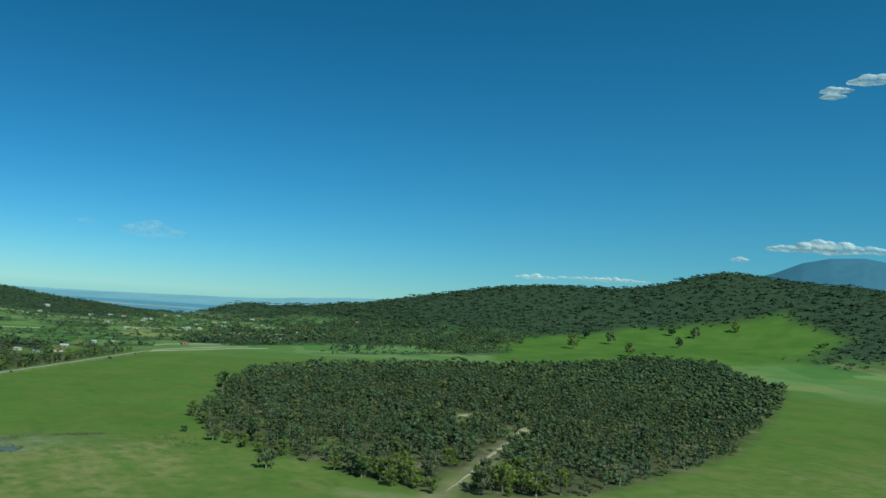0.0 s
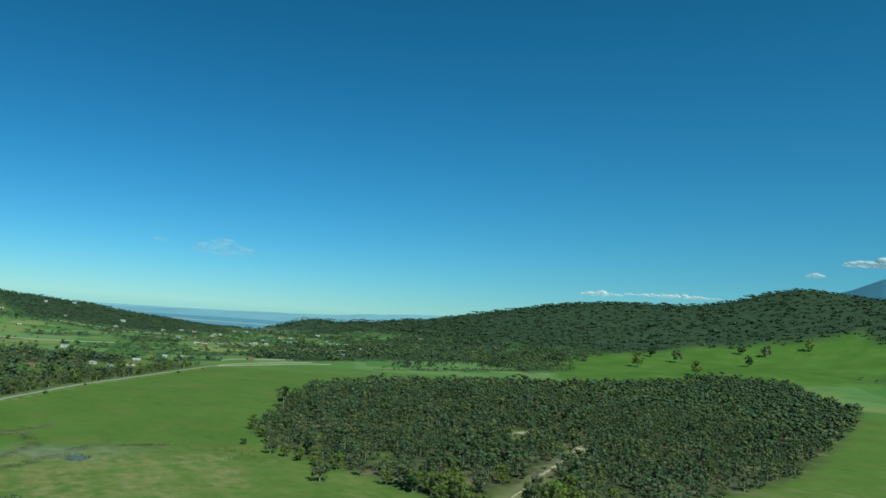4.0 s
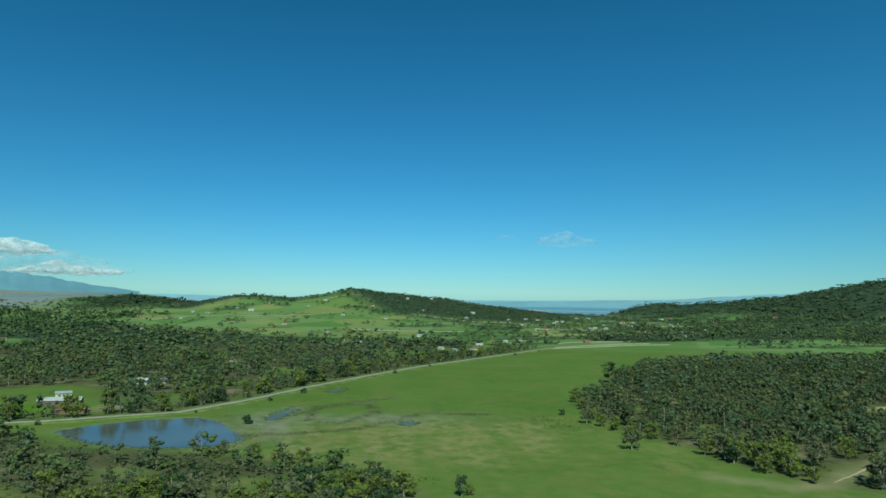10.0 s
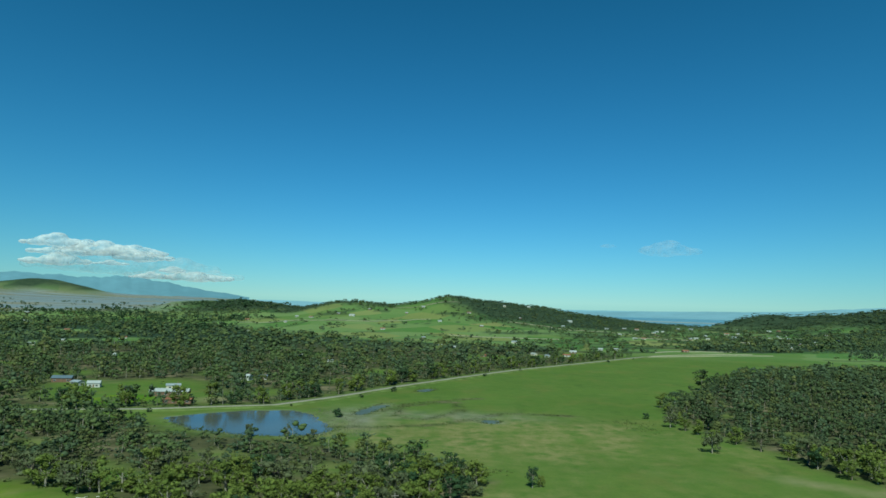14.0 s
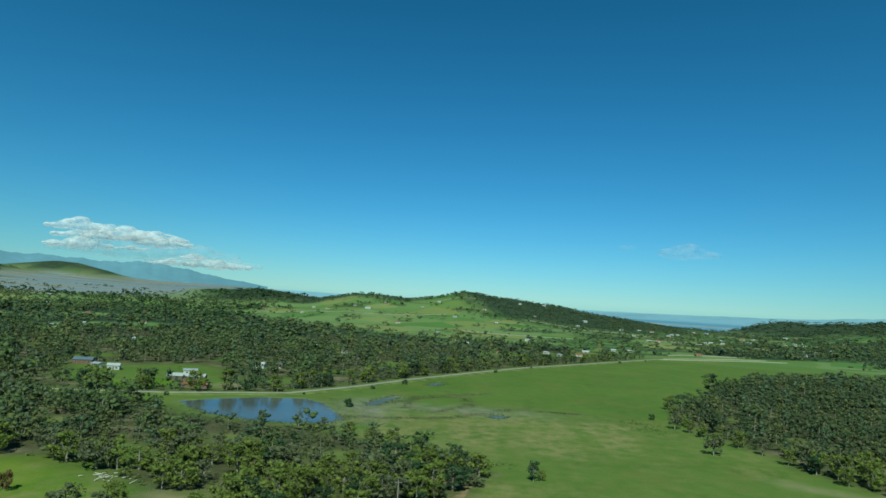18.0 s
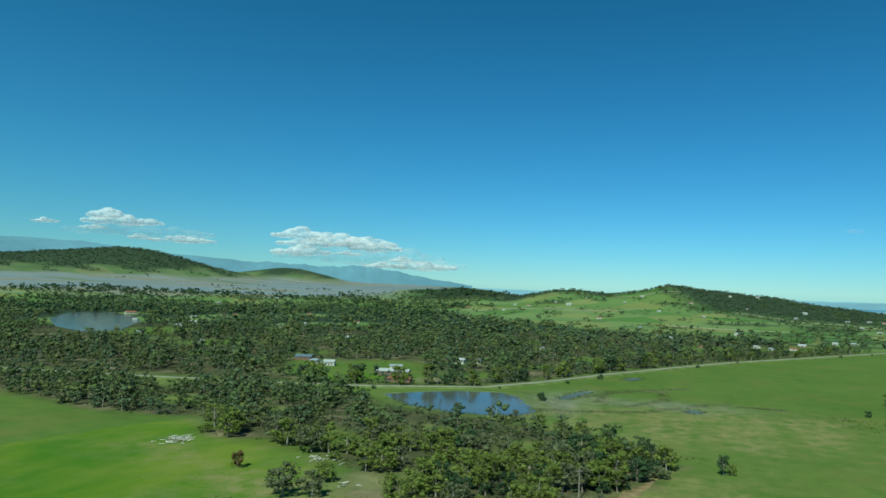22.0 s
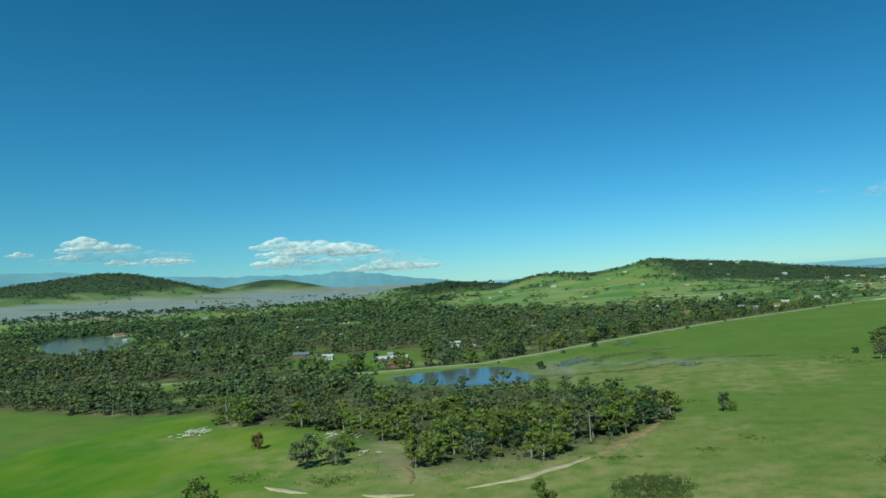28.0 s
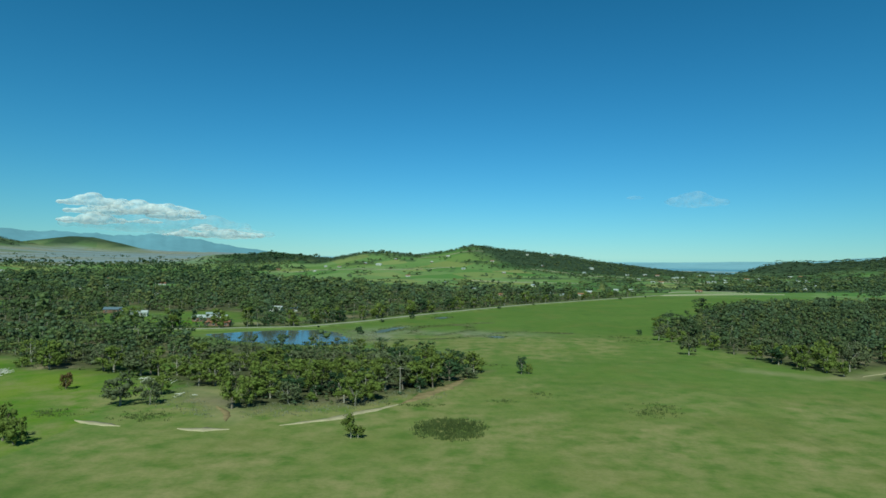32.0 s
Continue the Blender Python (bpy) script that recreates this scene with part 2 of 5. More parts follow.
CLEARINGS = [(-105, 205, 16), (-128, 285, 13), (-114, 268, 13), (-230, 340, 16), (-170, 330, 10), (-60, 240, 9), (-300, 350, 14), (-44, 296, 11), (-20, 302, 11), (-74, 222, 10), (-183, 284, 9), (-275, 386, 18), (-90, 318, 9)]
GLADES = [(324, 467, 17), (303, 452, 10), (318, 404, 14), (300, 384, 8), (228, 326, 9), (197, 308, 9), (180, 296, 9), (172, 328, 10), (135, 350, 11), (126, 318, 10), (174, 385, 10), (150, 420, 8), (178, 409, 6), (165, 470, 9), (260, 352, 8)]
SEDGE_LINES = [[(-60, 390), (-30, 396), (-1, 409), (33, 456), (70, 452)], [(-12, 424), (-28, 433), (-25, 475), (5, 499), (9, 457), (-12, 424)], [(-42, 440), (-22, 486), (20, 520)]]
FIELD_END = [(250, 975), (330, 1020), (420, 1050), (620, 1120), (800, 1160)]
FARM_YARDS = [(323, 1095, 34), (4, 1045, 24), (-30, 1235, 20), (-205, 1655, 26), (-289, 1650, 20), (-320, 1545, 18), (-333, 1315, 20), (206, 1085, 22), (99, 1190, 26), (601, 1374, 24), (536, 1252, 22), (320, 1500, 24), (420, 1640, 22), (60, 1500, 22), (-120, 1420, 22), (680, 1480, 22), (480, 1480, 22), (-94, 1713, 18), (265, 1762, 26), (394, 1746, 50), (457, 1743, 46), (444, 1457, 40), (635, 1793, 60), (578, 1970, 70), (326, 1377, 34), (500, 1337, 24), (670, 1604, 44), (800, 1983, 60), (720, 1740, 40)]
HILLS = [  # x, y, height, half lengths along and across, turn in degrees
    (-60, 1650, 14, 420, 330, 0),
    (934, 2425, 29, 95, 90, -30), (1130, 2340, 32, 260, 150, -35),
    (1290, 1900, 55, 330, 300, -42), (1560, 1620, 107, 330, 330, -45), (1790, 1290, 104, 260, 260, -50), (1810, 1270, 15, 110, 110, 0), (1960, 1000, 122, 330, 380, -60), (2050, 500, 108, 420, 380, -80),
    (-1740, 2290, 77, 270, 220, 30), (-1920, 2110, 33, 300, 240, 30), (-2270, 1850, 66, 500, 300, 30), (-1470, 2460, 13, 300, 180, 30),
    (-1611, 3136, 60, 210, 170, 0), (-1990, 2985, 42, 330, 180, 20), (-1146, 3276, 14, 330, 120, 10)]

# the round hill: its crest line from west to east, x, y, height
CREST = [(-760, 2160, 4), (-620, 2110, 14), (-462, 2040, 24), (-367, 2000, 28), (-313, 1970, 42), (-273, 1955, 48), (-219, 1950, 46), (-135, 1945, 41), (-65, 1935, 52),
         (-9, 1930, 65), (45, 1940, 61), (115, 1955, 56), (232, 2000, 45), (327, 2060, 35), (439, 2150, 25), (528, 2230, 16), (640, 2310, 8), (780, 2360, 0)]
OPEN_FARM = [(-460, 1500), (-300, 1350), (-215, 1265), (-120, 1212), (-45, 1178), (65, 1222), (190, 1280), (225, 1330), (185, 1420), (140, 1560), (110, 1650), (60, 1800), (-60, 1815), (-180, 1800), (-258, 1850), (-400, 1880), (-560, 1760)]
FARM_CLUMPS = [(-252, 1709, 34, 22), (-223, 1765, 18, 12), (-195, 1830, 40, 16), (51, 1644, 26, 20), (-2, 1672, 24, 22), (99, 1410, 40, 26), (150, 1420, 30, 22), (-44, 1519, 9, 8), (-9, 1412, 10, 9), (18, 1445, 9, 9),
               (-131, 1357, 26, 10), (-110, 1455, 14, 9), (-195, 1240, 30, 16), (-330, 1560, 40, 16), (-390, 1690, 30, 18), (-60, 1740, 16, 12), (-150, 1630, 8, 8), (-300, 1450, 20, 10), (30, 1300, 26, 9), (-60, 1275, 18, 9)]


def crest_hill(x, y):
    """The round hill: steep on its back, long on the side of the farms."""
    px, py, ph = np.array(CREST).T
    at = np.linspace(px[0], px[-1], 240)
    line, top = np.interp(at, px, py), np.interp(at, px, ph)
    soften = np.hanning(9) / np.hanning(9).sum()
    top = np.convolve(np.pad(top, 4, mode="edge"), soften, "valid")
    d = y - np.interp(x, at, line)
    return np.interp(x, at, top) * np.exp(-(d / np.where(d < 0, 250, 210)) ** 2) * ((x > px[0]) & (x < px[-1]))


def tableland(x, y):
    """The western country stands higher towards its tidal lagoon."""
    far, left = np.clip((np.hypot(x, y) - 1650) / 800, 0, 1), np.clip((np.degrees(np.arctan2(-x, y)) - 9) / 6, 0, 1)
    return 42 * far * far * (3 - 2 * far) * left * left * (3 - 2 * left)


def height(x, y):
    """The lie of the land."""
    x, y = np.asarray(x, float), np.asarray(y, float)
    far = np.hypot(x, y)
    shore = 2350 + 160 * wobble(x, y, 900, 3) - 450 * np.clip((x + 300) / -700, 0, 1) + 900 * np.clip((x - 1100) / 500, 0, 1)
    mud = np.clip((x + 350) / -300, 0, 1) * np.clip((3300 - far) / 500, 0, 1)
    z = -(6 - 3.6 * mud) * np.clip((far - shore) / 160, 0, 1) + mud * (far > shore) * (0.9 * wobble(x, y * 0.6, 420, 4) + 0.5 * wobble(x, y, 170, 9))
    hill = np.zeros(x.shape)
    for cx, cy, h, a, b, turn in HILLS:
        c, s = math.cos(radians(turn)), math.sin(radians(turn))
        u, v = (x - cx) * c + (y - cy) * s, (y - cy) * c - (x - cx) * s
        hill = hill + h * np.exp(-((u / a) ** 2 + (v / b) ** 2))
    z = z + hill + crest_hill(x, y)
    rise = np.clip((x - 780) / 500, 0, 1) * np.clip((y - 500) / 400, 0, 1)
    z = z + 22 * rise * rise * (3 - 2 * rise) * (far < 2600)
    rough = np.clip((far - 900) / 900, 0, 1)
    z = z + rough * np.clip(z + 2, 0, 8) / 8 * (3.5 * wobble(x, y, 260, 5) + 1.6 * wobble(x, y, 90, 6))
    z = z + tableland(x, y)
    z = z + 0.15 * wobble(x, y, 75, 8) * np.clip((from_edge(POND, x, y) * -1 - 4) / 20, 0, 1)
    for poly in (POND, POND_ARM, PUDDLE, PUDDLE_FAR, LAKE):
        d = from_edge(poly, x, y) + 1.6 * wobble(x, y, 13, 10) + 0.8 * wobble(x, y, 5, 13)
        z = np.where(d > -3, np.minimum(z, -0.12 - 0.25 * np.clip(d + 1, 0, 4)), z)
    return z


# ---- ground ----
def spread(low, high, centre, fine, count):
    """Coordinates that stand close together near the centre and far apart far off."""
    k = np.linspace(-1, 1, count)
    span_l, span_r = centre - low, high - centre
    g = 5.2
    s = np.sinh(np.abs(k) * g) / math.sinh(g) * (1 - fine) + np.abs(k) * fine
    return centre + np.where(k < 0, -s * span_l, s * span_r)


gx, gy = spread(-4950, 4950, 0, 0.11, 400), spread(-4950, 4950, 400, 0.11, 400)
X, Y = np.meshgrid(gx, gy)
Z = height(X, Y)
ids = np.arange(X.size).reshape(X.shape)
quads = np.stack([ids[:-1, :-1], ids[:-1, 1:], ids[1:, 1:], ids[1:, :-1]], -1).reshape(-1, 4)


def soft(d, width):
    return np.clip(d / width * 0.5 + 0.5, 0, 1)


def open_land(x, y, spaces, stretch=0.6):
    free = np.ones(np.shape(x))
    for cx, cy, r in spaces:
        free = free * (np.hypot(x - cx, (y - cy) * stretch) > r)
    return free


def land_colours(x, y, z):
    """Lush, dry and wooded shares of the ground, and bare earth."""
    n1, n2 = wobble(x, y, 45, 11), wobble(x, y, 17, 12)
    far = np.hypot(x, y)
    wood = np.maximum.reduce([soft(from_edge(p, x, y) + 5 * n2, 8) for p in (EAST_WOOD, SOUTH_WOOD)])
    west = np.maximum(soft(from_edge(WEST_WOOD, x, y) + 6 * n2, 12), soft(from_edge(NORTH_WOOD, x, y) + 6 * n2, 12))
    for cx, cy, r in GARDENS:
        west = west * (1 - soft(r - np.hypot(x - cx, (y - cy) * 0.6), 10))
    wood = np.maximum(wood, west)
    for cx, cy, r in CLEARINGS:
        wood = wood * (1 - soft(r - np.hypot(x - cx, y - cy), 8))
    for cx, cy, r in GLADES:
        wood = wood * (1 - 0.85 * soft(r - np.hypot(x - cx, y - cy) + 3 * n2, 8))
    # farm tree belts darken the ground colour under them, as their shade would
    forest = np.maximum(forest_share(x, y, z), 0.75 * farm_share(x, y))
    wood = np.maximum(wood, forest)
    lush = 0.6 + 0.35 * n1
    sedge = np.maximum.reduce([np.exp(-(from_line(q, x, y) / (3.5 + 1.5 * n2)) ** 2) for q in SEDGE_LINES])
    wood = np.maximum(wood, 0.8 * sedge * (0.75 + 0.5 * n2))
    near_dry = 1.5 * np.exp(-(((x - 20) / 75) ** 2 + ((y - 375) / 55) ** 2)) * (0.75 + 0.9 * wobble(x, y * 0.35, 22, 14))
    wood_gap = np.maximum.reduce([soft(r - np.hypot(x - cx, y - cy), 8) for cx, cy, r in GLADES + CLEARINGS])
    south = soft(228 - y + 14 * n1, 70) * soft(x + 108, 40)
    dry = np.clip(near_dry + 1.05 * south * (0.75 + 0.6 * n1) + 0.9 * np.exp(-(from_line(TRACK[5:], x, y) / 13) ** 2) + 0.7 * np.exp(-(((x - 62) / 45) ** 2 + ((y - 408) / 26) ** 2)) * soft(wobble(x, y * 0.4, 26, 15) + 0.1, 0.7) + 0.5 * wood_gap + 0.55 * np.exp(-(from_line([(-150, 218), (-100, 196), (-60, 184), (-10, 212)], x, y) / 17) ** 2) * (0.8 + 0.5 * n2) + 0.75 * np.exp(-(((x + 172) / 34) ** 2 + ((y - 236) / 17) ** 2)) * soft(n2 + 0.4, 0.8) + 0.25 * soft(n1 + 0.5 * n2 - 0.5, 0.6), 0, 1)
    paddock = soft(-from_line([(-150, 90), (-150, 230)], x, y) + 62, 16)
    lawn = 1.3 * np.exp(-((x + 192) / 17) ** 4 - ((y - 470) / 22) ** 4)
    lush = np.clip(lush + 0.9 * paddock + lawn - 0.5 * south, 0, 1)
    lush = np.where(far > 950, np.maximum(np.minimum(lush, 0.6), soft(from_edge(EAST_PADDOCK, x, y) + 60, 40) * (x > 600)), lush)
    earth = 0.45 * soft(3.5 - from_line(BUSH_TRACK, x, y) + 3.5 * n2, 5)
    earth = np.maximum(earth, 0.35 * soft(4 - from_line(SPUR, x, y) + n2, 4))
    earth = np.maximum(earth, 0.5 * soft(10 - np.hypot(x + 140, y - 482) + 3 * n2, 8))
    earth = np.maximum(earth, 0.75 * soft(6.5 - np.hypot((x - 316) * 0.8, y - 466) + 2 * n2, 5))
    earth = np.maximum(earth, 0.65 * soft(4.5 - np.hypot(x - 322, y - 409) + 2 * n2, 4))
    earth = np.maximum(earth, 0.5 * soft(5 - np.hypot(x - 228, y - 326) + 2 * n2, 5))
    earth = np.maximum(earth, 0.55 * wood * soft(n1 + 0.8 * n2 - 0.75, 0.5) * (far < 1000))
    return np.stack([lush, dry, np.clip(wood, 0, 1), np.clip(earth, 0, 1)], -1)


def farm_share(x, y):
    """Where the farmland below the hill carries woods, clumps and hedges."""
    belt = wobble(x * 0.8, y * 1.7, 170, 51) + 0.55 * wobble(x, y * 1.4, 62, 52)
    valley = soft(belt - 0.05, 0.25) * soft(1500 - y + 90 * wobble(x, y, 300, 53), 60)
    clumps = soft(belt - 0.55, 0.12) * soft(y - 1420, 60)
    hedge = 0.9 * ((np.abs(wobble(x * 0.7, y, 260, 61)) < 0.018) | (np.abs(wobble(x, y * 0.7, 290, 62)) < 0.014)) * soft(wobble(x, y, 120, 63) + 0.4, 0.3)
    strips = soft(wobble(x * 0.3, y * 1.5, 150, 54) + 0.4 * wobble(x, y, 60, 52) - 0.12, 0.3) * soft(x - 140, 80) * soft(y - 1300, 80)
    free = ~inside(WEST_WOOD, x, y) & ~inside(EAST_PADDOCK, x, y) & (from_line(FIELD_END, x, y) > 62) & (y > 1000) & (y < 2060) & (x > -1250) & (x < 1150) & (np.hypot(x - 900, y - 950) > 120)
    meadow = soft(from_edge(OPEN_FARM, x, y) + 14 * wobble(x, y, 80, 57), 24)
    share = np.maximum(np.maximum.reduce([valley, clumps, strips]) * (1 - meadow), hedge)
    for cx, cy, rx, ry in FARM_CLUMPS:
        share = np.maximum(share, soft(1 - ((x - cx) / rx) ** 2 - ((y - cy) / ry) ** 2 + 0.5 * wobble(x, y, 22, 58), 0.4))
    return share * free * open_land(x, y, FARM_YARDS)


def forest_share(x, y, z):
    """Where the hills carry forest."""
    n = wobble(x, y, 130, 21) + 0.6 * wobble(x, y, 60, 22)
    east = soft(z - 24 + 8 * n, 12) * soft(x - 640, 80) * (1 - soft(from_edge(EAST_PADDOCK, x, y) + 10 * n, 24))
    hill = soft(x + 42 - 0.35 * (1900 - y) + 40 * n, 50) * soft(z - 5 + 4 * n, 6) * soft(820 - x, 80) * soft(y - 1620, 80)
    top = soft(y - 1845 - 45 * np.exp(-((x + 30) / 90) ** 2) + 45 * n, 40) * soft(z - 16, 8) * soft(x + 640, 60) * soft(120 - x, 60)
    cape = soft(z - 4, 6) * soft(x - 640, 60) * soft(y - 2050, 100)
    left = np.maximum(soft(z - 78 + 24 * n, 8), 0.8 * soft(n - 0.7, 0.2) * soft(z - 56, 10)) * soft(-x - 900, 100)
    return np.clip(np.maximum.reduce([east, hill, top, cape, left]), 0, 1)


def turned(n, degrees):
    m = n.tree.nodes.new("ShaderNodeMapping")
    m.inputs["Rotation"].default_value = (0, 0, radians(-degrees))
    n.tree.links.new(n.place, m.inputs["Vector"])
    return m.outputs[0]


def ground_material():
    n = Nodes("grass land", 0.95, 0.05)
    a = n.attr("land")
    sep = n.tree.nodes.new("ShaderNodeSeparateColor")
    n.tree.links.new(a.outputs["Color"], sep.inputs[0])
    lush, dry, wood, earth = *sep.outputs[:3], a.outputs["Alpha"]
    fine, mid, broad, tuft = n.noise(0.9, 5, 0.7), n.noise(0.12, 4, 0.6), n.noise(0.015, 4), n.noise(0.16, 4, 0.62, stretch=(1, 0.6, 1))
    grass = n.mix(n.ramp(mid, 0.3, 0.7), (0.106, 0.150, 0.032), (0.152, 0.190, 0.043))
    grass = n.mix(lush, grass, n.mix(n.ramp(broad, 0.35, 0.65), (0.077, 0.139, 0.023), (0.112, 0.177, 0.034)))
    rich = n.mix(n.ramp(n.noise(0.03, 4, 0.6, stretch=(1, 0.5, 1)), 0.40, 0.62), (0.072, 0.158, 0.012), (0.150, 0.205, 0.020))
    patch = n.noise(0.035, 5, 0.62, stretch=(1, 0.7, 1))
    grass = n.mix(n.math("MULTIPLY", n.math("MULTIPLY", n.ramp(patch, 0.50, 0.66), n.math("SUBTRACT", 1.0, n.ramp(lush, 0.55, 0.9))), 0.5), grass, (0.170, 0.165, 0.050))
    grass = n.mix(n.math("MULTIPLY", n.ramp(n.noise(0.055, 5, 0.66, stretch=(1, 0.55, 1)), 0.56, 0.72), 0.45), grass, (0.050, 0.090, 0.020))
    cells = n.tree.nodes.new("ShaderNodeTexVoronoi")
    cells.inputs["Scale"].default_value = 0.0115
    n.tree.links.new(n.place, cells.inputs["Vector"])
    cell = n.tree.nodes.new("ShaderNodeSeparateColor")
    n.tree.links.new(cells.outputs["Color"], cell.inputs[0])
    off = n.tree.nodes.new("ShaderNodeVectorMath")
    off.operation = "LENGTH"
    n.tree.links.new(n.place, off.inputs[0])
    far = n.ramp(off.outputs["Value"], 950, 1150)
    grass = n.mix(n.math("MULTIPLY", n.ramp(lush, 0.94, 1.0), n.math("SUBTRACT", 1.0, far)), grass, rich)
    farm = n.mix(cell.outputs[0], (0.090, 0.180, 0.044), (0.195, 0.258, 0.100))
    farm = n.mix(n.math("MULTIPLY", n.ramp(cell.outputs[1], 0.62, 0.95), 0.6), farm, (0.30, 0.27, 0.10))
    # beyond 2 km the fields turn greyer and bluer: haze put into the colour
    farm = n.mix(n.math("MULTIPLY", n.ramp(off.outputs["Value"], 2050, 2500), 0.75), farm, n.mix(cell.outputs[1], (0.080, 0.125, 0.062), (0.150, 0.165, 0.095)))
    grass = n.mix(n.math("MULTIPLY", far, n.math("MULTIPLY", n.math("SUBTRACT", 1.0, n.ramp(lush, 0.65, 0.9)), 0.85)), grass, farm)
    grass = n.mix(n.math("MULTIPLY", dry, n.ramp(n.math("ADD", n.math("MULTIPLY", tuft, 0.5), n.math("MULTIPLY", mid, 0.5)), 0.38, 0.62)), grass, (0.255, 0.225, 0.095))
    grass = n.mix(n.math("MULTIPLY", n.ramp(fine, 0.45, 0.8), 0.35), grass, (0.05, 0.075, 0.02))
    # litter brown nearby; far off, tree shade and haze are in the floor colour
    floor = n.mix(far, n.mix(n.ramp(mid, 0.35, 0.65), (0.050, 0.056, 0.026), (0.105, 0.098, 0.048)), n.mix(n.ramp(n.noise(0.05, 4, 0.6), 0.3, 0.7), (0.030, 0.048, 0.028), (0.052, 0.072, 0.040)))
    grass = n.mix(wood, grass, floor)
    soil = n.mix(n.ramp(fine, 0.3, 0.7), (0.30, 0.22, 0.14), (0.46, 0.37, 0.25))
    grass = n.mix(earth, grass, soil)
    wet = n.attr("wet").outputs["Fac"]
    silt = n.mix(n.ramp(mid, 0.35, 0.65), (0.17, 0.165, 0.125), (0.28, 0.27, 0.22))
    streak = n.ramp(n.noise(0.006, 4, 0.6, turned(n, 32), (0.35, 1.6, 1)), 0.44, 0.54)
    film = n.math("MULTIPLY", n.math("MULTIPLY", wet, streak), far)
    grass = n.mix(wet, grass, n.mix(film, silt, (0.22, 0.25, 0.25)))
    n.put(n.bsdf.inputs["Roughness"], n.math("SUBTRACT", 0.95, n.math("MULTIPLY", film, 0.5)))
    n.put(n.bsdf.inputs["Specular IOR Level"], n.math("ADD", 0.05, n.math("MULTIPLY", film, 0.3)))
    n.bump(fine, 0.35, 0.2)
    return n.colour(grass)


M_GROUND = ground_material()
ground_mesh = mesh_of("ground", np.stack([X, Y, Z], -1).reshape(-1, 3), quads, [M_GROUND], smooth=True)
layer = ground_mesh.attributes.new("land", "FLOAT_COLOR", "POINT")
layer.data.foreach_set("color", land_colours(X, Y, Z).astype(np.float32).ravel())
wet_layer = ground_mesh.attributes.new("wet", "FLOAT", "POINT")
wet_share = soft(-0.75 - Z + tableland(X, Y), 0.5) * (np.hypot(X, Y) > 1500)
west_share = np.clip((np.degrees(np.arctan2(-X, Y)) - 10) / 4, 0, 1) * (Y > 0)
wet_share = np.maximum(wet_share, west_share * soft(np.hypot(X, Y) - 2040 + 110 * wobble(X, Y, 260, 73), 90) * soft(np.where(X < -900, 17, 4) + 5 * wobble(X, Y, 150, 75) - Z + tableland(X, Y), 5) * soft(wobble(X * 0.5, Y, 230, 74) + 0.55, 0.4))
for water in (POND, POND_ARM, PUDDLE):
    wet_share = np.maximum(wet_share, 0.55 * soft(from_edge(water, X, Y) + 2.5 + 3 * wobble(X, Y, 15, 71), 4))
marsh = np.exp(-((X + 48) / 16) ** 2 - ((Y - 425) / 38) ** 2) + 0.7 * np.exp(-((X - 10) / 40) ** 2 - ((Y - 440) / 16) ** 2)
wet_share = np.maximum(wet_share, 0.75 * np.clip(1.2 * marsh, 0, 1) * soft(wobble(X, Y * 0.5, 16, 72) + 0.35, 0.9))
wet_layer.data.foreach_set("value", wet_share.astype(np.float32).ravel())
tagged(new("ground", ground_mesh), "green pasture, marsh and wooded floor of a broad valley", "ground", kind="structure")


def sheet(name, poly, z, material, label, category, kind="structure"):
    """A flat sheet of water with a bevelled rim below the ground."""
    bm = bmesh.new()
    face = bm.faces.new([bm.verts.new((x, y, z)) for x, y in poly])
    bmesh.ops.triangulate(bm, faces=[face])
    return tagged(part(name, bm, material), label, category, kind=kind)


def swollen(poly, by):
    cx, cy = sum(p[0] for p in poly) / len(poly), sum(p[1] for p in poly) / len(poly)
    return [(x + by * (x - cx) / math.hypot(x - cx, y - cy), y + by * (y - cy) / math.hypot(x - cx, y - cy)) for x, y in poly]


sheet("water_pond", swollen(POND, 5), -0.14, M_POND, "shallow blue-grey pond at the edge of the pasture", "pond")
sheet("water_pond_arm", swollen(POND_ARM, 3), -0.30, M_MARSH, "narrow arm of marsh water beside the pond", "pond")
sheet("water_puddle", swollen(PUDDLE, 3), -0.34, M_MARSH, "shallow puddle in the wet pasture", "puddle")
sheet("water_puddle_far", swollen(PUDDLE_FAR, 3), -0.30, M_MARSH, "small puddle beside the gravel road", "puddle")
sheet("water_lake", swollen(LAKE, 3), -0.14, M_POND, "pale lake behind the woods", "lake")
sheet("water_lagoon", [(-r * math.sin(radians(a)), r * math.cos(radians(a))) for r, a in ((2470, 15), (2470, 26), (2470, 36), (2470, 48), (2470, 62), (2470, 75), (4600, 75), (4600, 62), (4600, 48), (4600, 36), (4600, 26), (4600, 15))],
      39.35, M_LAGOON, "pale tidal lagoon between mudflats", "lagoon")
sheet("water_sea", [(4900 * math.cos(a * 0.1309), 4900 * math.sin(a * 0.1309)) for a in range(48)], -2.5, M_SEA, "blue sea of the bay and the estuary", "sea")

# ---- trees ----
rng = np.random.RandomState(7)


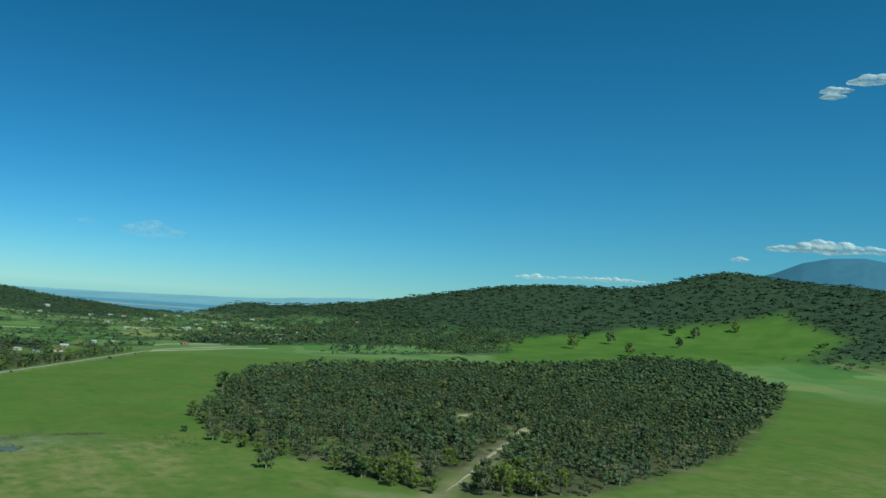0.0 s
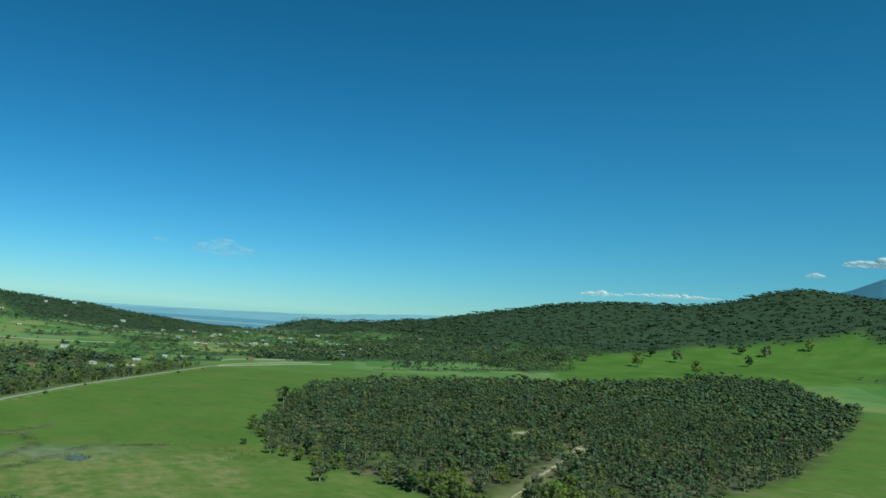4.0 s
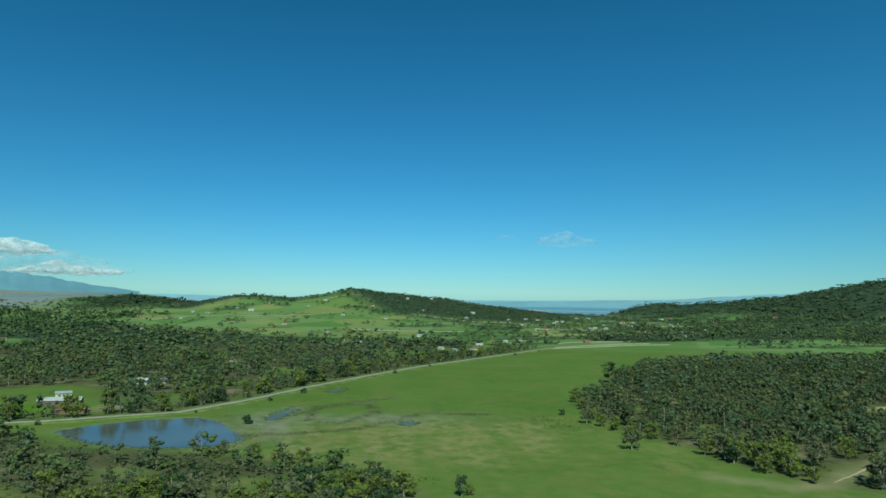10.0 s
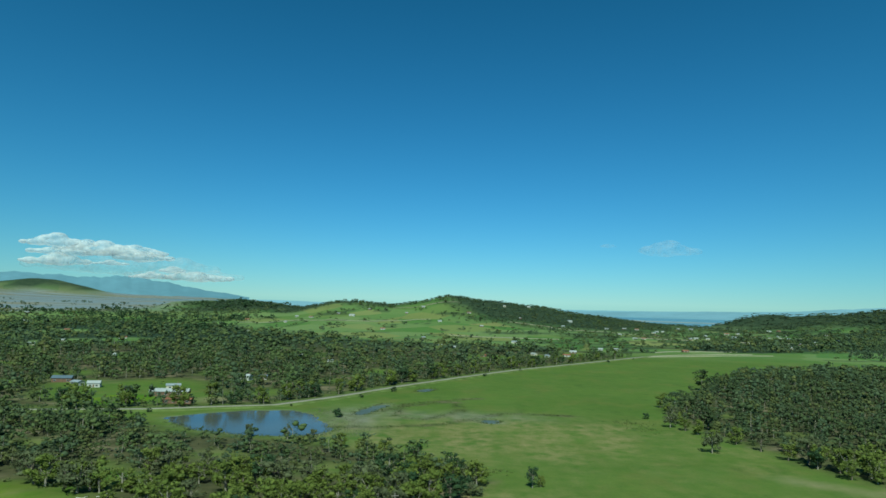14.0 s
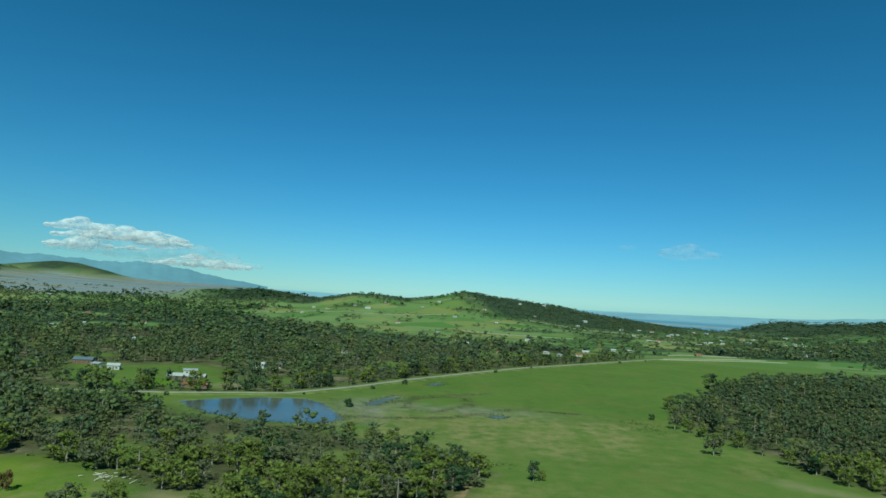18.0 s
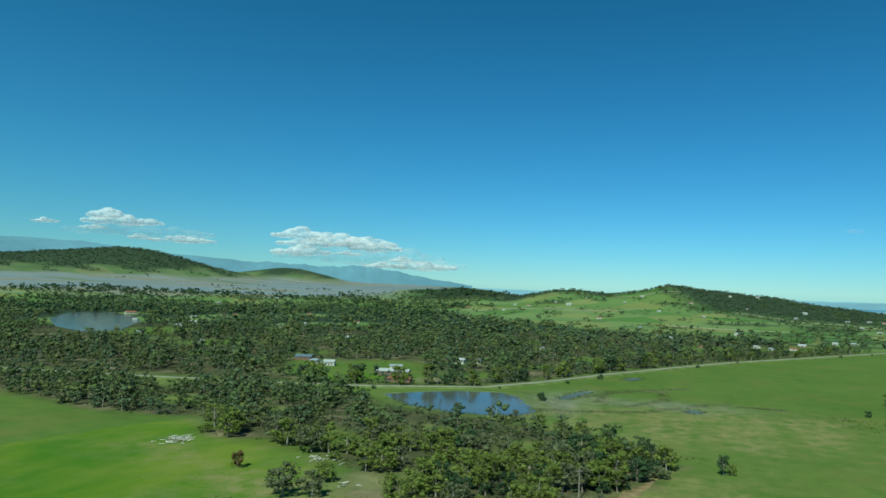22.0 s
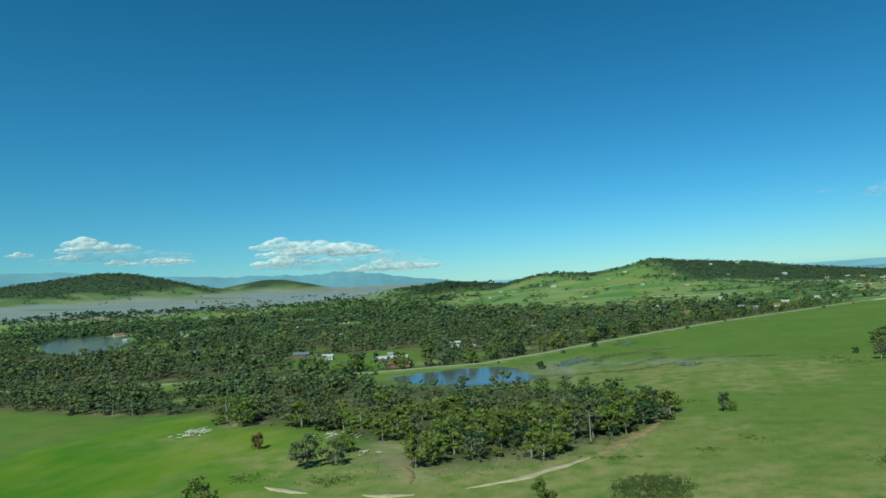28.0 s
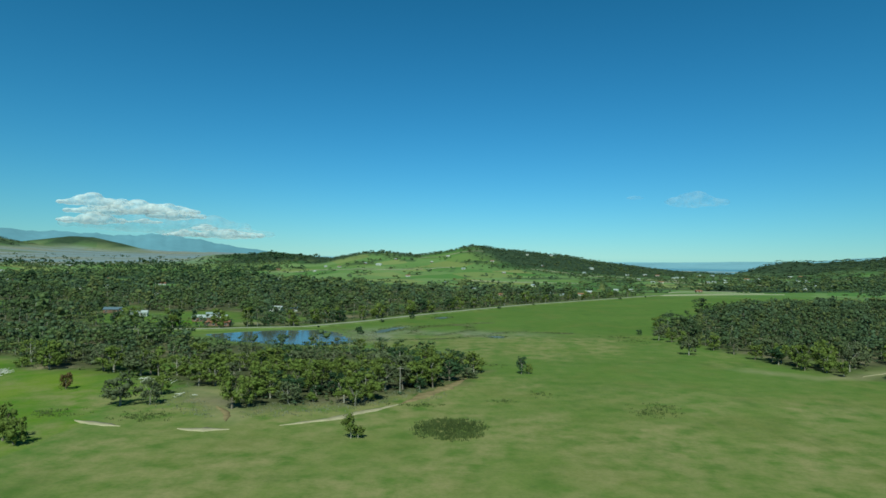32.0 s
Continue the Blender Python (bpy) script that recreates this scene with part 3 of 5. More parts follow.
def icosahedron():
    g = (1 + math.sqrt(5)) / 2
    v = np.array([(-1, g, 0), (1, g, 0), (-1, -g, 0), (1, -g, 0), (0, -1, g), (0, 1, g), (0, -1, -g), (0, 1, -g), (g, 0, -1), (g, 0, 1), (-g, 0, -1), (-g, 0, 1)])
    f = [(0, 11, 5), (0, 5, 1), (0, 1, 7), (0, 7, 10), (0, 10, 11), (1, 5, 9), (5, 11, 4), (11, 10, 2), (10, 7, 6), (7, 1, 8), (3, 9, 4), (3, 4, 2), (3, 2, 6), (3, 6, 8), (3, 8, 9), (4, 9, 5), (2, 4, 11), (6, 2, 10), (8, 6, 7), (9, 8, 1)]
    return v / math.hypot(1, g), np.array(f)


ICO_V, ICO_F = icosahedron()


def stick(path, radii, sides):
    """A tapered limb along a path."""
    v, f = [], []
    for n, ((x, y, z), r) in enumerate(zip(path, radii)):
        for k in range(sides):
            a = 2 * math.pi * k / sides
            v.append((x + r * math.cos(a), y + r * math.sin(a), z))
            if n:
                p, q = (n - 1) * sides + k, (n - 1) * sides + (k + 1) % sides
                f += [(p, q, q + sides), (p, q + sides, p + sides)]
    return np.array(v), np.array(f)


def join(pieces):
    v, f, base = [], [], 0
    for pv, pf in pieces:
        v.append(pv), f.append(np.asarray(pf) + base)
        base += len(pv)
    return np.concatenate(v), np.concatenate(f)


def crown(r, clumps, leaves, width, low, high, leaf, squash=0.75, cores=99, core=0.95):
    """A crown of many sprays of leaves with gaps between them, for a tree of unit height. The first sprays have a dense core."""
    pieces, centres = [], []
    for n in range(clumps):
        a, d, h = r.uniform(0, 6.28), width * math.sqrt(r.uniform(0.02, 1)) * 0.72, r.uniform(low, high)
        d *= 1.15 - 0.75 * abs((h - low) / (high - low) - 0.45)
        size = width * r.uniform(0.30, 0.48) * (0.92 if clumps < 10 else 0.66)
        c = np.array((d * math.cos(a), d * math.sin(a), h))
        centres.append((c, size))
        if n < cores:
            v = ICO_V * r.uniform(0.5, 1.22, (12, 1)) * size * core
            v[:, 2] *= squash
            pieces.append((v @ np.array(Euler((r.uniform(0, 3), r.uniform(0, 3), r.uniform(0, 3))).to_matrix()) + c, ICO_F))
    lv, lf = np.empty((leaves * 3, 3)), np.arange(leaves * 3).reshape(-1, 3)
    for n in range(leaves):
        c, size = centres[r.randint(len(centres))]
        way = r.normal(size=3)
        way /= np.linalg.norm(way)
        p = c + way * size * r.uniform(0.45, 1.12) * (1, 1, squash)
        lv[3 * n:3 * n + 3] = p + r.normal(size=(3, 3)) * leaf * r.uniform(0.6, 1.3)
    pieces.append((lv, lf))
    return join(pieces)


def far_tree(r):
    """A cheap tree of unit height, with its trunk, for the far woods."""
    cv, cf = crown(r, 12, 170, r.uniform(0.32, 0.50), 0.16, 0.88, 0.037, 0.8, 6, 0.95)
    tv, tf = stick([(0, 0, -0.05), (r.uniform(-0.05, 0.05), r.uniform(-0.05, 0.05), 0.6)], (0.014, 0.007), 3)
    v, f = join([(cv, cf), (tv, tf)])
    return v, f, np.r_[np.zeros(len(cf), int), np.ones(len(tf), int)]


FAR_TREES = [far_tree(rng) for _ in range(14)]


def distant_tree(r):
    """A rounder, cheaper tree for forests on the skyline."""
    cv, cf = crown(r, 3, 14, r.uniform(0.44, 0.56), 0.14, 0.62, 0.10, 0.8, 2, 0.95)
    return cv, cf, np.zeros(len(cf), int)


DISTANT_TREES = [distant_tree(rng) for _ in range(12)]


def woods(name, spots, leaf, label, kinds=FAR_TREES, bark=None):
    """Many trees in one mesh: rows of x, y, z, height, width."""
    v, f, m, base = [], [], [], 0
    for n, (x, y, z, h, w) in enumerate(spots):
        tv, tf, tm = kinds[n % len(kinds)]
        a = n * 2.4
        c, s = math.cos(a) * h * w, math.sin(a) * h * w
        v.append(np.stack([tv[:, 0] * c - tv[:, 1] * s + x, tv[:, 0] * s + tv[:, 1] * c + y, tv[:, 2] * h + z], -1))
        f.append(tf + base), m.append(np.where(tm == 1, 1, (0, 0, 2, 3, 4, 0, 3, 2, 0, 4, 3)[int(n * 7.31) % 11]))
        base += len(tv)
    me = mesh_of(name, np.concatenate(v), np.concatenate(f), [leaf, bark or M_BARK_PALE, *(leaf if leaf is M_LEAF_DARK else other for other in ((M_LEAF_HAZE, M_LEAF_SHADE, M_LEAF_HAZE) if leaf is M_LEAF_HAZE else (M_LEAF_OLIVE, M_LEAF_HAZE, M_LEAF_SHADE)))], np.concatenate(m), True)
    return tagged(new(name, me), label, "trees", kind="stuff")


def scatter(low, high, step, keep, seed):
    """Jittered spots in a rectangle where keep(x, y) is more than a random share."""
    r = np.random.RandomState(seed)
    x, y = np.meshgrid(np.arange(low[0], high[0], step), np.arange(low[1], high[1], step))
    x = x.ravel() + r.uniform(-0.55, 0.55, x.size) * step
    y = y.ravel() + r.uniform(-0.55, 0.55, y.size) * step
    ok = keep(x, y) > r.uniform(0, 1, x.size)
    return x[ok], y[ok]


def spots_of(x, y, low, high, seed, wide=1.0):
    r = np.random.RandomState(seed)
    h = r.uniform(low * 0.75, high, len(x)) * (0.85 + 0.4 * r.uniform(0, 1, len(x)) ** 3) * (1 + 0.22 * wobble(x, y, 42, seed + 200))
    return np.stack([x, y, height(x, y), h, wide * r.uniform(0.85, 1.25, len(x))], -1)


def off_tracks(x, y):
    return (from_line(BUSH_TRACK, x, y) > 6) & (from_line(SPUR, x, y) > 5) & (from_line(ROAD, x, y) > 4.5)


def off_lake(x, y):
    return (from_edge(LAKE, x, y) < -12) & ~inside([(-560, 560), (-470, 600), (-590, 720), (-660, 690)], x, y)


def near_share(x, y):
    """Where trees stand singly."""
    return (inside(SOUTH_WOOD, x, y) & (y < 282) & (x > -262)) | (inside(EAST_WOOD, x, y) & (x < 225) & (y < 335))


x, y = scatter((90, 240), (1130, 910), 8.6, lambda x, y: inside(EAST_WOOD, x, y) * off_tracks(x, y) * open_land(x, y, GLADES, 1) * (0.88 + 0.35 * wobble(x, y, 34, 31) + 0.25 * wobble(x, y, 90, 30)) * ~near_share(x, y), 1)
near = (x < 560) & (y < 720)
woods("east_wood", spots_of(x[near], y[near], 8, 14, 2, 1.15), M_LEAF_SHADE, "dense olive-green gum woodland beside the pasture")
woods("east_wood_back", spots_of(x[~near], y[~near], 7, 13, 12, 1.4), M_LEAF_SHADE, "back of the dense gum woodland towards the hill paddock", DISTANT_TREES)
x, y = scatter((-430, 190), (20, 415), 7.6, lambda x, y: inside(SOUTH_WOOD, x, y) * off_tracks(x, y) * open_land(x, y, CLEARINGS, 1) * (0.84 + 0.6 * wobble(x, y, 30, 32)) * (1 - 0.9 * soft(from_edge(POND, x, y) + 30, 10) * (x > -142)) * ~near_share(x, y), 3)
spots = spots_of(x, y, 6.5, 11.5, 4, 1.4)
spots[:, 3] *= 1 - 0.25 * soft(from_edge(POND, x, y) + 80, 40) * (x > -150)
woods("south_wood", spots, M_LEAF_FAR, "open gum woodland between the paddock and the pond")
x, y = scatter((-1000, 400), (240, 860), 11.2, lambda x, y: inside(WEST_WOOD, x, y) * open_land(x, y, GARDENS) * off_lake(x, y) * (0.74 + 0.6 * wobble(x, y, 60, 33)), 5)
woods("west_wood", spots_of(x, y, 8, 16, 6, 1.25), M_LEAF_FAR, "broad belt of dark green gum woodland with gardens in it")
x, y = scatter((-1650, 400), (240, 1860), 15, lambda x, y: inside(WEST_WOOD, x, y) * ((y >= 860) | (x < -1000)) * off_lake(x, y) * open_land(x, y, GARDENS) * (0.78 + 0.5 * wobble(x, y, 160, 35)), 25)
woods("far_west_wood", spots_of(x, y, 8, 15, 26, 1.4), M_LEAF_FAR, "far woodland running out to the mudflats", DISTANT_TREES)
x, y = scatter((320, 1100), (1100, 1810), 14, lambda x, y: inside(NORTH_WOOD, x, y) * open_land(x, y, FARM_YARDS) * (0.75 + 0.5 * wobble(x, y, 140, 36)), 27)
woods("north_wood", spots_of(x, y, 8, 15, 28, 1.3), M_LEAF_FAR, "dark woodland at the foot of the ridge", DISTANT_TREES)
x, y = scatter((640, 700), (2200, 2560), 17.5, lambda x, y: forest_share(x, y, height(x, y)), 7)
woods("ridge_forest", spots_of(x, y, 6, 9, 8, 3.1), M_LEAF_HAZE, "dark eucalypt forest on the long ridge", DISTANT_TREES)
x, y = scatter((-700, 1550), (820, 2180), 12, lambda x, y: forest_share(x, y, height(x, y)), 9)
woods("hill_forest", spots_of(x, y, 3.8, 5.6, 10, 2.5), M_LEAF_HAZE, "dark forest on the crown and flank of the round hill", DISTANT_TREES)
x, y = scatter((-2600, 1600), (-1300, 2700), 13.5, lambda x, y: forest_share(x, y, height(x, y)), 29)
woods("left_hill_forest", spots_of(x, y, 4.5, 7, 30, 2.6), M_LEAF_HAZE, "dark bush on the top of the grassy hill across the mudflats", DISTANT_TREES)
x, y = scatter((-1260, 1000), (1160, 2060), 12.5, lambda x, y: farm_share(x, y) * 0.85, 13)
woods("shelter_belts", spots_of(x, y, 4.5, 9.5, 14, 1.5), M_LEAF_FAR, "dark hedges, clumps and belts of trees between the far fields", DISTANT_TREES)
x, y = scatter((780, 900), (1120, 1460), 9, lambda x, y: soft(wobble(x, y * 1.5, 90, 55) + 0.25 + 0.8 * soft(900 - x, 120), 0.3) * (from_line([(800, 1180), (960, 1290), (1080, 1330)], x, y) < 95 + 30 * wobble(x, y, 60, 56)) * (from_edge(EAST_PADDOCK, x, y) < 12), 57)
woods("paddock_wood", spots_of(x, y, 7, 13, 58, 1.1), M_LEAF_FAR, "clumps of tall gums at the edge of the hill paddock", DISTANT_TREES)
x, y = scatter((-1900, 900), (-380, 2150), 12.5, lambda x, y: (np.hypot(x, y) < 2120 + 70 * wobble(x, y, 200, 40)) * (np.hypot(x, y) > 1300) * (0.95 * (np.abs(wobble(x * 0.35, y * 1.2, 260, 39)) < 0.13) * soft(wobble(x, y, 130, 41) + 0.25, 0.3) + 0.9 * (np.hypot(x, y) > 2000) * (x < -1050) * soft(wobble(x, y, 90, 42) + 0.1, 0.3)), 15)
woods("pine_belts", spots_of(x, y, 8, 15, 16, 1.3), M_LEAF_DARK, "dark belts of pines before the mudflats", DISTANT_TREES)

r = np.random.RandomState(59)
belt = np.array([(cx + r.normal() * 13, cy + r.normal() * 13) for cx, cy in ((742, 1140), (772, 1116), (971, 1298), (950, 1219), (1026, 1261), (668, 1147), (698, 1256), (799, 1302), (556, 1061), (860, 1270), (905, 1250), (610, 1100)) for _ in range(11)])
woods("paddock_belt", spots_of(belt[:, 0], belt[:, 1], 13, 21, 60, 0.9), M_LEAF_HAZE, "loose clumps of tall gums along the foot of the hill paddock")
x, y = scatter((-1900, 1000), (-420, 2000), 15, lambda x, y: (np.hypot(x, y) > 1430) * (np.hypot(x, y) < 2010 + 60 * wobble(x, y, 200, 40)) * ~inside(WEST_WOOD, x, y) * soft(wobble(x * 0.6, y * 1.4, 180, 43) + 0.2, 0.25), 17)
woods("flats_wood", spots_of(x, y, 6, 12, 18, 1.4), M_LEAF_FAR, "scattered woodland between the far fields and the mudflats", DISTANT_TREES)

x, y = scatter((-270, 185), (20, 400), 4.6, lambda x, y: inside(SOUTH_WOOD, x, y) * off_tracks(x, y) * (0.45 + 0.4 * wobble(x, y, 24, 81)), 82)
woods("south_undergrowth", spots_of(x, y, 1.0, 2.4, 83, 1.8), M_LEAF_OLIVE, "low olive scrub under the gums of the open wood", DISTANT_TREES)
x, y = scatter((105, 250), (340, 560), 5.0, lambda x, y: inside(EAST_WOOD, x, y) * off_tracks(x, y) * (0.35 + 0.4 * wobble(x, y, 26, 84)), 85)
woods("east_undergrowth", spots_of(x, y, 1.0, 2.6, 86, 1.7), M_LEAF_OLIVE, "low olive scrub under the gums of the eastern wood", DISTANT_TREES)


# ---- far ranges, the far coast, the added horizon ring and clouds ----
def range_of_hills(name, crest, depth, material, label, rough=0.05, seed=1):
    """A long range: a crest line with slopes down to the sea on both sides."""
    r = np.random.RandomState(seed)
    pts = []
    for (ax, ay, az), (bx, by, bz) in zip(crest, crest[1:]):
        for k in range(10):
            s = k / 10
            pts.append((ax + (bx - ax) * s, ay + (by - ay) * s, (az + (bz - az) * s)))
    pts.append(crest[-1])
    v, rows = [], [1.0, 0.72, 0.42, 0.15, -0.05]
    for n, (px, py, pz) in enumerate(pts):
        far = math.hypot(px, py)
        jag = pz * (1 + rough * (0.5 * math.sin(n * 0.9) + 0.35 * math.sin(n * 2.3 + 1) + r.uniform(-0.1, 0.1)))
        for side in (1, -1):
            for k, share in enumerate(rows):
                d = (1 - share) * depth * side * (0.35 if side > 0 else 1)
                v.append((px + px / far * d, py + py / far * d, jag * share - 3 if share < 1 else jag))
    w, f = len(rows), []
    for n in range(len(pts) - 1):
        for side in range(2):
            for k in range(w - 1):
                a, b = (n * 2 + side) * w + k, ((n + 1) * 2 + side) * w + k
                f.append((a, b, b + 1, a + 1))
    return tagged(new(name, mesh_of(name, v, f, [material], smooth=True)), label, "hills", kind="structure")


# distance haze is mixed into the base colours of the far land
M_HAZE_BLUE = plain("haze-blue far range", (0.15, 0.27, 0.34), 1.0, 0.0, 0.10, 0.004)
M_HAZE_MOUNT = plain("haze-blue far mountain", (0.075, 0.16, 0.235), 1.0, 0.0, 0.10, 0.004)
M_HAZE_PALE = plain("haze-pale far coast", (0.22, 0.36, 0.44), 1.0, 0.0, 0.08, 0.003)
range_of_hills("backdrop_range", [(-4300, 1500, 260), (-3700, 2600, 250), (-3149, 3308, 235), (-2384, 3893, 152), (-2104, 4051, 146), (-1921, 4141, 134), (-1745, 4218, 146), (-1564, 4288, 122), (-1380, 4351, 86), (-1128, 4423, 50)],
               500, M_HAZE_BLUE, "hazy blue mountain range across the estuary", seed=3)
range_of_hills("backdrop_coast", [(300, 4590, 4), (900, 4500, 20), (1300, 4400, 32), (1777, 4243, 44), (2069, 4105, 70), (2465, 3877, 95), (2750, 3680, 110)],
               400, M_HAZE_PALE, "hazy blue coast across the bay", seed=5)
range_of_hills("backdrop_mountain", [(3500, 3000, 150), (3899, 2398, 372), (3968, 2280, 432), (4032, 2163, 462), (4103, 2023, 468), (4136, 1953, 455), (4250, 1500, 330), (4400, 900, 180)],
               700, M_HAZE_MOUNT, "flat-topped mountain far behind the ridge, tinted haze blue", 0.0, seed=6)
# full ring added to lift the horizon line, coloured as hazy sea
range_of_hills("backdrop_horizon_ring", [(4750 * math.cos(radians(a)), 4750 * math.sin(radians(a)), 30 + 8 * math.sin(a * 0.13)) for a in range(0, 361, 8)],
               120, M_HAZE_PALE, "low ring added along the horizon, pale as sea haze", seed=7)



def cloud_material(name, colour, share, low, high):
    """White droplets that let half of the light through, ragged by noise."""
    n = Nodes(name, 1.0, 0.0)
    thin = n.tree.nodes.new("ShaderNodeBsdfTranslucent")
    thin.inputs["Color"].default_value = (*colour, 1)
    clear = n.tree.nodes.new("ShaderNodeBsdfTransparent")
    both, out = n.tree.nodes.new("ShaderNodeMixShader"), n.tree.nodes.new("ShaderNodeMixShader")
    both.inputs[0].default_value = 0.5
    n.colour(colour)
    n.tree.links.new(n.bsdf.outputs[0], both.inputs[1]), n.tree.links.new(thin.outputs[0], both.inputs[2])
    n.put(out.inputs[0], n.math("MULTIPLY", n.ramp(n.noise(0.016, 6, 0.62), low, high), share))
    n.tree.links.new(clear.outputs[0], out.inputs[1]), n.tree.links.new(both.outputs[0], out.inputs[2])
    n.tree.links.new(out.outputs[0], n.tree.nodes["Material Output"].inputs["Surface"])
    return n.mat


M_CLOUD = cloud_material("cloud", (0.95, 0.95, 0.95), 0.74, 0.26, 0.66)
M_CLOUD_THIN = cloud_material("thin cloud", (0.85, 0.86, 0.88), 0.26, 0.34, 0.72)
CLOUDS = [(-1860, 3876, 250, 150, 26), (-1620, 3982, 258, 120, 32), (-1923, 3845, 292, 122, 33), (-1775, 3916, 267, 138, 33), (-1942, 3836, 203, 110, 30), (-1707, 3946, 201, 61, 12), (-1570, 4002, 236, 98, 30),
          (-1434, 4053, 175, 43, 27), (-1316, 4093, 142, 122, 30), (-1530, 4018, 139, 76, 18), (-2720, 3286, 346, 73, 33), (-2665, 3330, 319, 138, 30),
          (-2604, 3378, 245, 36, 15), (-2438, 3499, 238, 122, 18)]
MORE_CLOUDS = [(-2772, 3242, 285, 46, 12), (-2934, 3098, 303, 43, 12), (3769, 2017, 1271, 50, 60), (3760, 2030, 1240, 40, 60), (3837, 1881, 1310, 70, 60), (3766, 2023, 476, 215, 30),
               (3748, 2057, 497, 55, 24), (2890, 3166, 259, 79, 15), (3143, 2911, 270, 184, 12), (3555, 2379, 411, 30, 12)]
THIN_CLOUDS = [(-1653, 3969, 188, 330, 62), (-1380, 4070, 150, 210, 40), (1131, 4148, 346, 104, 46), (833, 4218, 370, 27, 21), (-2600, 3380, 270, 260, 40)]


def cloud(x, y, z, w, h, material, seed):
    """A heaped cloud of uneven puffs with a flat foot."""
    r = np.random.RandomState(seed)
    w = w * 1.3
    h = min(h * 1.6, w * 0.5)
    x, y, z, w, h = x * 1.11, y * 1.11, 60 + (z - 60) * 1.11, w * 1.11, h * 1.11
    bm = bmesh.new()
    across = Vector((-y, x, 0)).normalized()
    row = max(7, int(w / h * 3))
    for k in range(row + 26):
        u, lift = (2 * k / (row - 1) - 1, 0.0) if k < row else (r.uniform(-0.9, 0.9), r.uniform(-0.05, 0.75) ** 2 * 1.2)
        size = h * r.uniform(0.34, 0.62) * (1.1 - 0.5 * abs(u))
        m = Matrix.Translation(Vector((x, y, z + lift * h * (1 - abs(u)))) + across * u * w) @ Matrix.Diagonal((size * 1.7, size * 1.7, size * 0.8, 1))
        bmesh.ops.create_icosphere(bm, subdivisions=2, radius=1, matrix=m)
    for f in bm.faces:
        f.smooth = True
    ob = part("cloud", bm, material)
    melt = ob.modifiers.new("melt", "REMESH")
    melt.mode, melt.voxel_size, melt.use_smooth_shade = "VOXEL", h / 9, True
    return tagged(ob, "small white fair-weather cloud low over the hills" if material is M_CLOUD else "thin grey wisp of cloud in the blue sky", "cloud", "clouds")


for n, c in enumerate(CLOUDS + MORE_CLOUDS):
    cloud(*c, M_CLOUD, n)
for n, c in enumerate(THIN_CLOUDS):
    cloud(*c, M_CLOUD_THIN, 50 + n)

# ---- road ----
M_GRAVEL = plain("pale gravel", (0.29, 0.27, 0.21), 0.95, 0.1, 0.2, 0.4)
M_VERGE = plain("dry verge grass", (0.13, 0.165, 0.05), 0.95, 0.05, 0.35, 0.12)


def ribbon(name, line, width, lift, material, label, category, kind="structure", ragged=False):
    """A strip along a line, laid on the land, with a raised crown and thin sides."""
    pts = []
    for (ax, ay), (bx, by) in zip(line, line[1:]):
        steps = max(2, int(math.hypot(bx - ax, by - ay) / (1.5 if ragged else 8)))
        pts += [(ax + (bx - ax) * k / steps, ay + (by - ay) * k / steps) for k in range(steps)]
    pts.append(line[-1])
    v, f = [], []
    ground = height(*np.array(pts).T)
    for n, (px, py) in enumerate(pts):
        qx, qy = pts[min(n + 1, len(pts) - 1)]
        ox, oy = pts[max(n - 1, 0)]
        d = math.hypot(qx - ox, qy - oy)
        nx, ny = -(qy - oy) / d, (qx - ox) / d
        w = width * (1 + 0.12 * math.sin(n * 1.7) + 0.08 * math.sin(n * 0.6))
        if ragged:
            s = n / (len(pts) - 1)
            sway = 0.9 * noise.noise((px * 0.09, py * 0.09, 5)) * min(1, 4 * s, 4 * (1 - s)) + 0.3 * noise.noise((px * 0.4, py * 0.4, 8))
            px, py = px + nx * sway, py + ny * sway
            w *= min(1, 3.5 * s + 0.06, 3.5 * (1 - s) + 0.06) * (1 + 0.7 * noise.noise((px * 0.3, py * 0.3, 0)) + 0.4 * noise.noise((px * 0.9, py * 0.9, 3)))
        for k, up in ((-0.55, -0.5), (-0.5, 0.0), (0, 0.08), (0.5, 0.0), (0.55, -0.5)):
            x1, y1 = px + nx * w * k, py + ny * w * k
            v.append((x1, y1, ground[n] + lift + up))
        if n:
            f += [((n - 1) * 5 + k, (n - 1) * 5 + k + 1, n * 5 + k + 1, n * 5 + k) for k in range(4)]
    return tagged(new(name, mesh_of(name, v, f, [material], smooth=True)), label, category, kind=kind)


ribbon("verge", ROAD, 14, 0.50, M_VERGE, "pale grass verge along the gravel road", "verge")
ribbon("road", ROAD, 4.6, 0.62, M_GRAVEL, "pale unsealed gravel road along the pasture", "road")
M_DIRT = plain("sandy earth", (0.37, 0.31, 0.20), 0.95, 0.05, 0.2, 0.5)
M_DIRT_RED = plain("reddish earth", (0.24, 0.18, 0.092), 0.95, 0.05, 0.3, 0.3)
